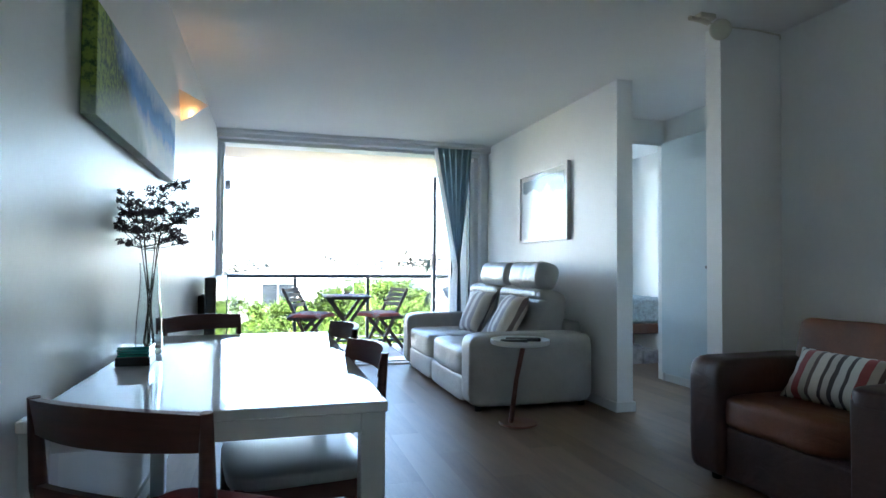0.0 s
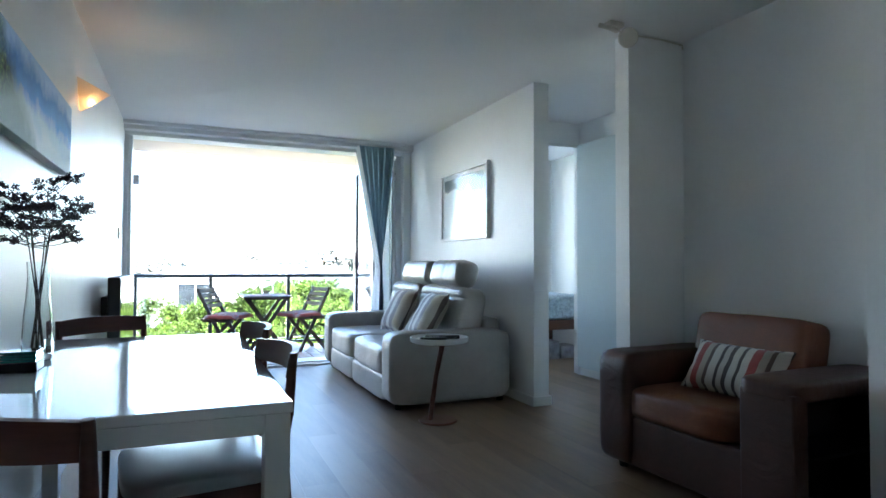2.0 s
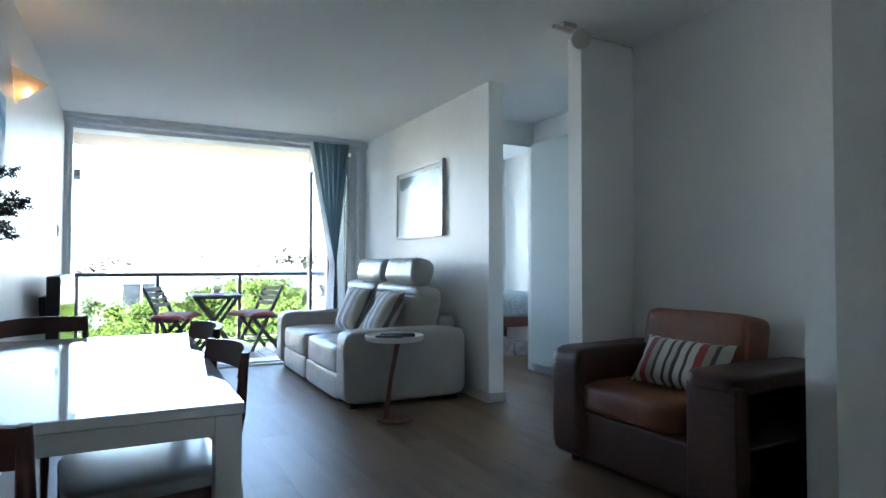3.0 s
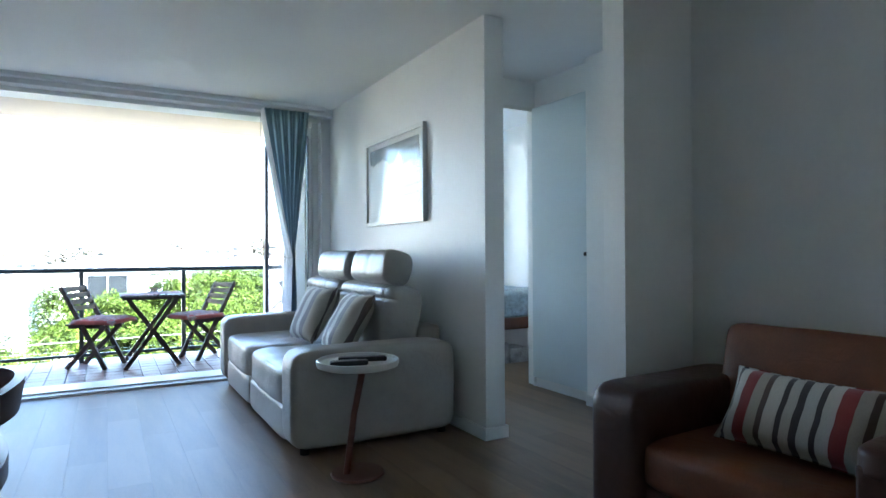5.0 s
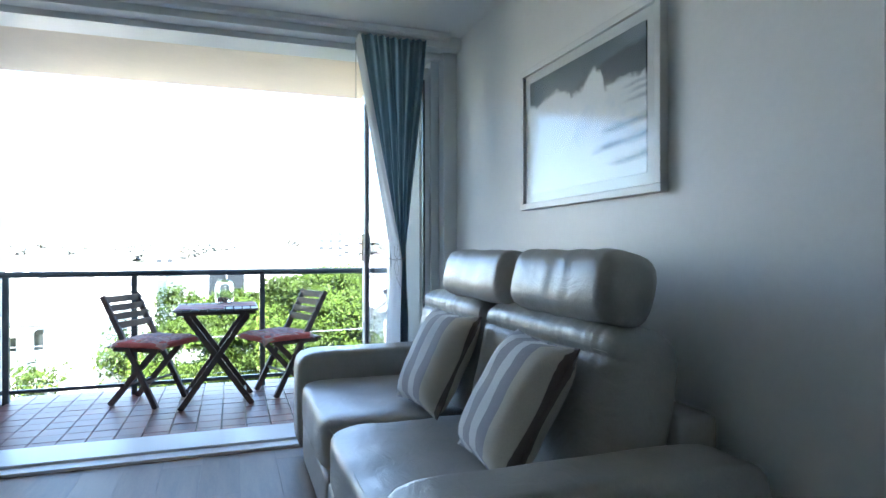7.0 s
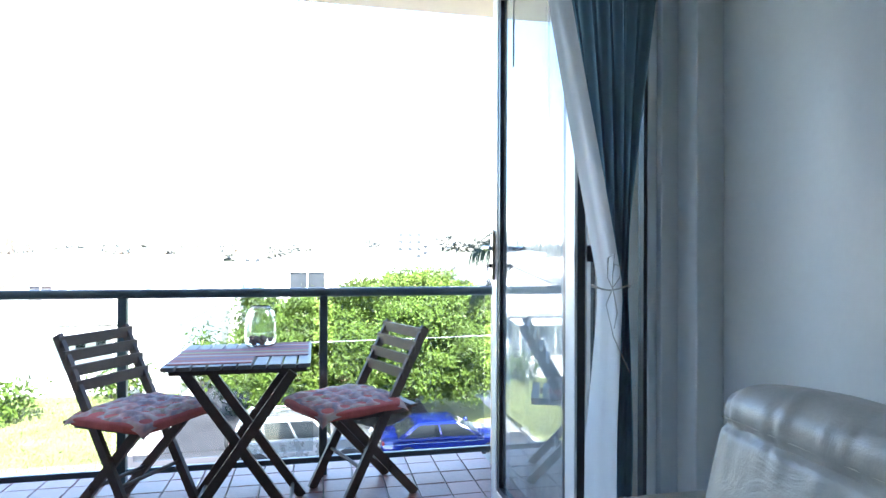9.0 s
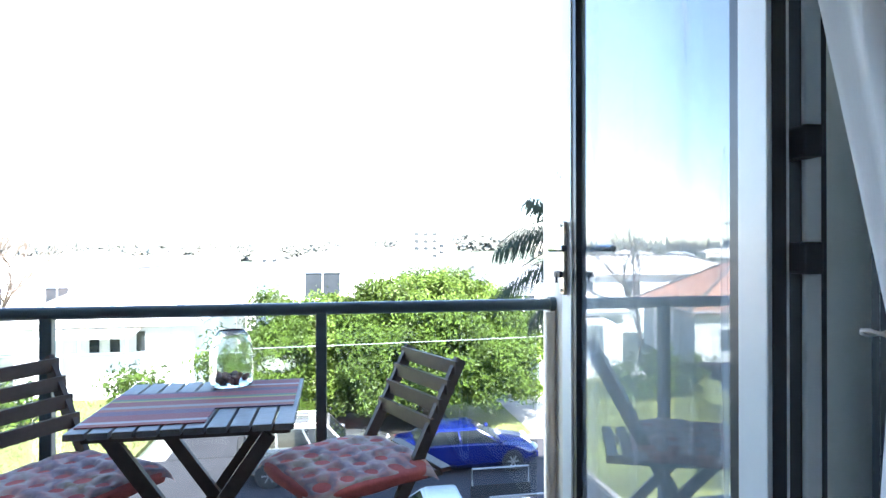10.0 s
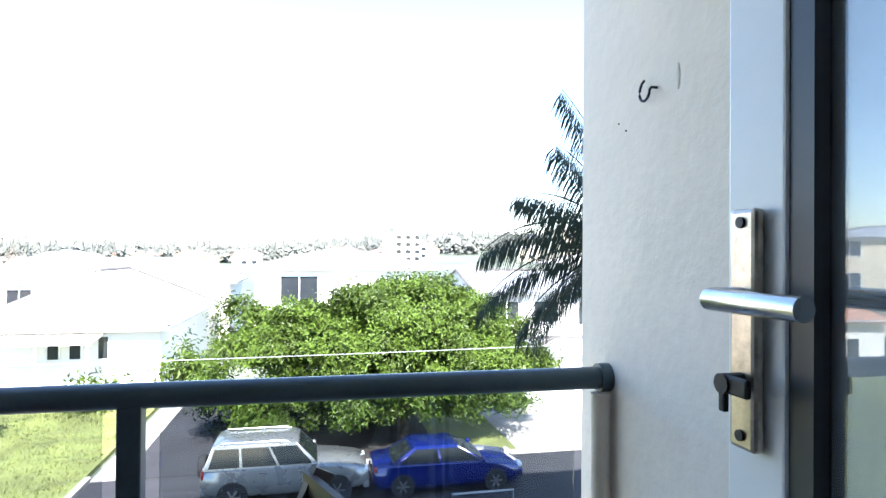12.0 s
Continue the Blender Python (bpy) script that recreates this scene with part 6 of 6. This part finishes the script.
def clump(x, y, z, w, h, kind, r):
    tiers = 7 if kind else 4
    for t in range(tiers):
        for q in range(7):
            a = r.uniform(0, 6.28)
            zz = z + h * (t + r.uniform(0.2, 1)) / (tiers + 0.6)
            rr = w * ((1 - t / (tiers + 0.5)) if kind else math.sin(math.pi * (0.25 + 0.6 * t / tiers))) * r.uniform(0.5, 1.1)
            c = np.array([x + rr * math.cos(a) * 0.6, y + rr * math.sin(a) * 0.6, zz])
            e = np.array([math.cos(a), math.sin(a), 0]) * max(rr, 0.4) * 0.6
            f = np.array([-math.sin(a), math.cos(a), 0]) * max(rr, 0.4) * 0.5
            g = np.array([0, 0, h / tiers * 0.7])
            i0 = len(verts)
            verts.extend([c - e - g * 0.3, c + f + g * 0.2, c + e - g * 0.5, c - f + g * 0.2, c + g])
            faces.extend([(i0, i0 + 1, i0 + 4), (i0 + 1, i0 + 2, i0 + 4), (i0 + 2, i0 + 3, i0 + 4), (i0 + 3, i0, i0 + 4)])


r = random.Random(31)
for k in range(2600):
    a = math.radians(r.uniform(-66, 46))
    d = r.uniform(300, 480)
    x, y = d * math.sin(a), 8 + d * math.cos(a)
    pine = r.random() < 0.45
    clump(x, y, land_height(x, y - 8) - 0.5, r.uniform(1.6, 2.6) if pine else r.uniform(2.2, 4.2), r.uniform(9, 14) if pine else r.uniform(6, 10), pine, r)
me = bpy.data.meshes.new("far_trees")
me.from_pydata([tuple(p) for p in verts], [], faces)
me.materials.append(HAZELEAF)
tagged(new("far_trees", me), "distant pines and bushes along the ridge, haze in their grey colour", "trees", kind="stuff")

# power pole and wires
pp = thing("power_pole", pose(-13.5, 27.9, GROUND), "wooden power pole with a cross-arm", "power pole")
bm = bmesh.new()
rod(bm, (0, 0, -0.1), (0, 0, 8.6), 0.16, 0.11, n=10)
part("pole", bm, BARK, pp, smooth=60)
for z in (8.2, 7.4):
    bm = bmesh.new()
    box(bm, -0.06, -1.1, z, 0.06, 1.1, z + 0.12)
    part("cross_arm", bm, BARK, pp)
for y in (-0.95, -0.4, 0.4, 0.95):
    bm = bmesh.new()
    lathe(bm, [(0.0, 0), (0.04, 0), (0.05, 0.06), (0.03, 0.14), (0, 0.15)], 8, (0, y, 8.32))
    part("insulator", bm, HOUSEWHITE, pp)


def wire(a, b, sag):
    bm = bmesh.new()
    a, b = Vector(a), Vector(b)
    tube(bm, [a.lerp(b, q / 14) - Vector((0, 0, sag * 4 * (q / 14) * (1 - q / 14))) for q in range(15)], 0.012, 5)
    tagged(part("power_line", bm, ROOFGREY), "thin overhead power line", "power line", "overhead lines")


wire((-13.5, 26.4, GROUND + 3.85), (40, 25.6, GROUND + 5.1), 0.35)
wire((-13.5, 28.8, GROUND + 8.4), (-70, 34, GROUND + 8.4), 1.0)
wire((-13.5, 27.0, GROUND + 8.4), (-70, 32, GROUND + 8.4), 1.0)


# ---- cars ----
def car(name, m, paint, label, ln, wd, ht, belt, cabin, clear, wheel, suv):
    """A car with its nose towards +x. cabin: four x of the glasshouse, rear bottom, rear top, front top, front bottom."""
    c = thing(name, m, label, "car", "parked cars")
    hw = wd / 2
    bm = bmesh.new()
    nose = 0.80 if suv else 0.74
    stations = [(0.0, 0.86, 0.55, belt * 0.92), (0.03, 0.95, clear + 0.06, belt * 0.98), (0.12, 1.0, clear, belt), (0.5, 1.0, clear, belt), (0.70, 1.0, clear, belt * 0.985),
                (0.80, 0.99, clear, belt * (0.96 if suv else 0.92)), (0.93, 0.95, clear + 0.03, belt * nose * 1.1), (0.985, 0.86, clear + 0.1, belt * nose), (1.0, 0.76, 0.5, belt * nose * 0.82)]
    rings = []
    for f, k, zb, zt in stations:
        x = (f - 0.5) * ln
        w = hw * k
        zm = (zb + zt) / 2
        half = [(w * 0.86, zb), (w * 0.98, zb + 0.1), (w, zm), (w * 0.97, zt - 0.05), (w * 0.88, zt)]
        rings.append([bm.verts.new((x, y, z)) for y, z in half] + [bm.verts.new((x, -y, z)) for y, z in half[::-1]])
    for i in range(len(rings) - 1):
        for k in range(10):
            bm.faces.new((rings[i][k], rings[i][(k + 1) % 10], rings[i + 1][(k + 1) % 10], rings[i + 1][k]))
    bm.faces.new(rings[0][::-1])
    bm.faces.new(rings[-1])
    body = part("body", bm, paint, c, smooth=50)
    # painted cabin, then panes that follow its faces
    a0, a1, a2, a3 = [(v - 0.5) * ln for v in cabin]
    wb, wt = hw * 0.93, hw * (0.82 if suv else 0.72)
    zb0, zt0 = belt - 0.04, ht - 0.035
    lo = [Vector(p) for p in ((a0, wb, zb0), (a3, wb, zb0), (a3, -wb, zb0), (a0, -wb, zb0))]
    hi = [Vector(p) for p in ((a1, wt, zt0), (a2, wt, zt0), (a2, -wt, zt0), (a1, -wt, zt0))]
    bm = bmesh.new()
    vl, vh = [bm.verts.new(p) for p in lo], [bm.verts.new(p) for p in hi]
    for k in range(4):
        bm.faces.new((vl[k], vl[(k + 1) % 4], vh[(k + 1) % 4], vh[k]))
    crown = [bm.verts.new((v.x * 0.94 + (a1 + a2) * 0.03, v.y * 0.86, ht)) for v in hi]
    for k in range(4):
        bm.faces.new((vh[k], vh[(k + 1) % 4], crown[(k + 1) % 4], crown[k]))
    bm.faces.new(crown)
    bm.faces.new(vl[::-1])
    bmesh.ops.bevel(bm, geom=[e for e in bm.edges if min(v.co.z for v in e.verts) > zb0 + 0.01 or abs(e.verts[0].co.z - e.verts[1].co.z) > 0.1], offset=0.035, segments=2, affect="EDGES")
    roof = part("roof", bm, paint, c, smooth=50)

    def pane_on(k, corners, nm):
        """A thin dark pane on side k of the cabin; corners are (along, up) from 0 to 1."""
        p00, p10, p01, p11 = lo[k], lo[(k + 1) % 4], hi[k], hi[(k + 1) % 4]
        out = (p10 - p00).cross(p01 - p00).normalized()
        if out.dot((p00 + p10) / 2 - Vector(((a0 + a3) / 2, 0, belt))) < 0:
            out = -out
        bm = bmesh.new()
        ring = []
        for u, w in corners:
            ring.append(p00.lerp(p10, u).lerp(p01.lerp(p11, u), w))
        outer = [bm.verts.new(p + out * 0.006) for p in ring]
        inner = [bm.verts.new(p - out * 0.006) for p in ring]
        bm.faces.new(outer)
        bm.faces.new(inner[::-1])
        for q in range(len(ring)):
            bm.faces.new((outer[q], outer[(q + 1) % len(ring)], inner[(q + 1) % len(ring)], inner[q]))
        part(nm, bm, CARGLASS, c, "dark tinted glass")

    splits = ((0.04, 0.31), (0.335, 0.64), (0.665, 0.965)) if suv else ((0.08, 0.51), (0.54, 0.95))
    for k in (0, 2):
        for i, (u0, u1) in enumerate(splits):
            if k == 2:
                u0, u1 = 1 - u1, 1 - u0
            pane_on(k, [(u0, 0.10), (u1, 0.10), (u1, 0.88), (u0, 0.88)], "side_window")
    pane_on(1, [(0.06, 0.10), (0.94, 0.10), (0.93, 0.90), (0.07, 0.90)], "windscreen")
    pane_on(3, [(0.08, 0.14), (0.92, 0.14), (0.90, 0.86), (0.10, 0.86)], "rear_window")
    if suv:
        bm = bmesh.new()
        lathe(bm, [(0.0, -0.1), (0.30, -0.1), (0.34, -0.05), (0.34, 0.06), (0.28, 0.1), (0.0, 0.1)], 24)
        for v in bm.verts:
            v.co = Vector((-ln / 2 - 0.08 - v.co.z, 0.1 + v.co.x, 0.98 + v.co.y))
        part("spare_wheel", bm, TYRE, c, "spare wheel on the tailgate", 50)
        for s in (-1, 1):
            bm = bmesh.new()
            tube(bm, [(a1 + 0.15, s * wt * 0.92, ht - 0.02), (a1 + 0.25, s * wt * 0.92, ht + 0.025), (a2 - 0.35, s * wt * 0.92, ht + 0.025), (a2 - 0.2, s * wt * 0.92, ht - 0.02)], 0.016, 6)
            part("roof_bar", bm, RIM, roof)
    for s in (-1, 1):
        for f in (0.36, 0.58):
            bm = bmesh.new()
            box(bm, (f - 0.5) * ln - 0.1, s * hw * 1.0 - 0.012, belt * 0.86, (f - 0.5) * ln + 0.1, s * hw * 1.0 + 0.012, belt * 0.86 + 0.03, r=0.004)
            part("door_handle", bm, CHROME if suv else paint, c)
        bm = bmesh.new()
        soft(bm, Matrix.Translation((a3 - 0.15, s * (hw + 0.07), belt + 0.05)), 0.07, 0.10, 0.07, p=4, cuts=4)
        part("door_mirror", bm, paint, c, smooth=60)
        bm = bmesh.new()
        soft(bm, Matrix.Translation((ln * 0.475, s * hw * 0.68, belt * 0.74)), 0.08, 0.17, 0.085, p=4, cuts=4)
        part("headlight", bm, LENSCLEAR, c, "clear headlight", 60)
        bm = bmesh.new()
        soft(bm, Matrix.Translation((-ln * 0.487, s * hw * 0.78, belt * 0.86)), 0.05, 0.13, 0.13 if suv else 0.07, p=4, cuts=4)
        part("tail_light", bm, LENSRED, c, "red tail light", 60)
        for f in (0.185, 0.80):
            x = (f - 0.5) * ln
            bm = bmesh.new()
            lathe(bm, [(wheel * 0.55, -0.1), (wheel * 0.94, -0.11), (wheel, -0.07), (wheel, 0.07), (wheel * 0.94, 0.11), (wheel * 0.55, 0.1)], 24)
            for v in bm.verts:
                v.co = Vector((x + v.co.x, s * (hw - 0.09) + v.co.z, wheel + v.co.y))
            tyre = part("wheel", bm, TYRE, c, "black tyre on an alloy rim", 50)
            bm = bmesh.new()
            for k in range(6):
                a = k * math.tau / 6
                beam(bm, (x, s * hw, wheel), (x + wheel * 0.6 * math.cos(a), s * hw, wheel + wheel * 0.6 * math.sin(a)), 0.05, 0.03, (0, 1, 0))
            rod(bm, (x, s * (hw - 0.06), wheel), (x, s * (hw - 0.02), wheel), wheel * 0.6, n=20)
            part("rim", bm, RIM, tyre, "alloy rim")
            bm = bmesh.new()
            rod(bm, (x, s * (hw - 0.30), wheel * 1.06), (x, s * (hw + 0.003), wheel * 1.06), wheel * 1.10, n=28)
            part("wheel_arch", bm, BLACKBOX, c, "dark wheel arch")
    for x0, x1, z0, nm in ((-0.505, -0.47, 0.42, "rear_bumper"), (0.46, 0.498, 0.36, "front_bumper")):
        bm = bmesh.new()
        box(bm, x0 * ln, -hw * 0.86, z0, x1 * ln, hw * 0.86, z0 + 0.2, r=0.03)
        part(nm, bm, paint if not suv else CARSILVER, c)
    return c


car("suv", pose(1.45, 25.15, GROUND), CARSILVER, "silver four-wheel drive parked under the tree", 4.65, 1.88, 1.80, 1.16, (0.015, 0.065, 0.555, 0.69), 0.36, 0.38, True)
car("sedan", pose(6.2, 25.15, GROUND), CARBLUE, "deep blue sedan parked at the kerb", 4.6, 1.8, 1.40, 0.94, (0.10, 0.27, 0.55, 0.74), 0.17, 0.32, False)
car("utility_cab", pose(4.6, 19.2, GROUND, 0, 0, 180), CARWHITE, "white utility parked on the near side", 4.4, 1.8, 1.5, 1.0, (0.40, 0.46, 0.64, 0.80), 0.3, 0.34, False)
tray = thing("ute_tray", pose(6.0, 19.2, GROUND), "dark utility tray with a ladder rack", "ute tray")
for y in (-0.86, 0.86):
    bm = bmesh.new()
    box(bm, -0.8, y - 0.02, 1.0, 0.75, y + 0.02, 1.32)
    part("side_panel", bm, BLACKBOX, tray)
    bm = bmesh.new()
    tube(bm, [(-0.75, y, 1.3), (-0.75, y, 1.72), (0.7, y, 1.72), (0.7, y, 1.3)], 0.025, 8)
    part("rack_rail", bm, RIM, tray)

# ---- the rest of this building, which shades the street ----
fixed("building_above", [(-0.3, -9, 2.56, 14, 8.02, 13.4)], RENDERWALL, "rendered upper storey of the building", "building")
fixed("building_below", [(-0.3, -9, -6, 14, 6.5, -0.2)], RENDERWALL, "rendered lower storeys of the building", "building")
fixed("building_west", [(-0.3, -9, -0.2, -0.13, 6.5, 2.56)], RENDERWALL, "rendered neighbouring flat", "building")
fixed("building_east", [(6.3, -9, -0.2, 14, 6.5, 2.56)], RENDERWALL, "rendered neighbouring flat", "building")

# ---- floor planks and balcony tiles ----
fl = fixed("floor", [(-0.12, -1.02, -0.14, 6.22, 6.12, -0.012)], SUBFLOOR, "brown timber-look plank floor", "floor")
PW, PL = 0.18, 1.25
meshes = {}


def plank_mesh(ln):
    key = round(ln, 2)
    if key not in meshes:
        bm = bmesh.new()
        box(bm, 0.0003, 0.0003, -0.012, PW - 0.0003, ln - 0.0003, 0.0)
        me = bpy.data.meshes.new("plank")
        bm.to_mesh(me)
        bm.free()
        me.materials.append(PLANK)
        meshes[key] = me
    return meshes[key]


r = random.Random(2)
for col in range(17):
    y = -1.0 - (col * 0.43) % PL
    while y < 6.1:
        a, b = max(y, -1.0), min(y + PL, 6.11)
        if b - a > 0.05:
            shared("plank", plank_mesh(b - a), fl, Matrix.Translation((col * PW, a, 0.0)))
        y += PL
for col in range(17, 24):
    y = 1.3 - (col * 0.43) % PL
    while y < 4.9:
        a, b = max(y, 1.3), min(y + PL, 4.9)
        if b - a > 0.05:
            shared("plank", plank_mesh(b - a), fl, Matrix.Translation((col * PW, a, 0.0)))
        y += PL
bm = bmesh.new()
for x0, y0, x1, y1 in ((3.06, -1.0, 3.6, 1.15), (3.06, 4.9, 6.1, 6.11), (4.32, 2.72, 6.1, 4.9)):
    box(bm, x0, y0, -0.012, x1, y1, 0.0)
tagged(part("plank_rest", bm, PLANK, fl), kind="stuff")

bm = bmesh.new()
TS = 0.152
box(bm, 0.003, 0.003, -0.014, TS - 0.003, TS - 0.003, 0.0, r=0.002, seg=1)
tile_me = bpy.data.meshes.new("tile")
bm.to_mesh(tile_me)
bm.free()
tile_me.materials.append(TILE)
bfl = bpy.data.objects["balcony_floor"]
for i in range(18):
    for j in range(11):
        shared("tile", tile_me, bfl, Matrix.Translation((0.0 + i * TS, 6.54 + j * TS, -0.05 + r.uniform(-0.0012, 0.0008))) @ pose(0, 0, 0, r.uniform(-0.2, 0.2), r.uniform(-0.2, 0.2), 0))
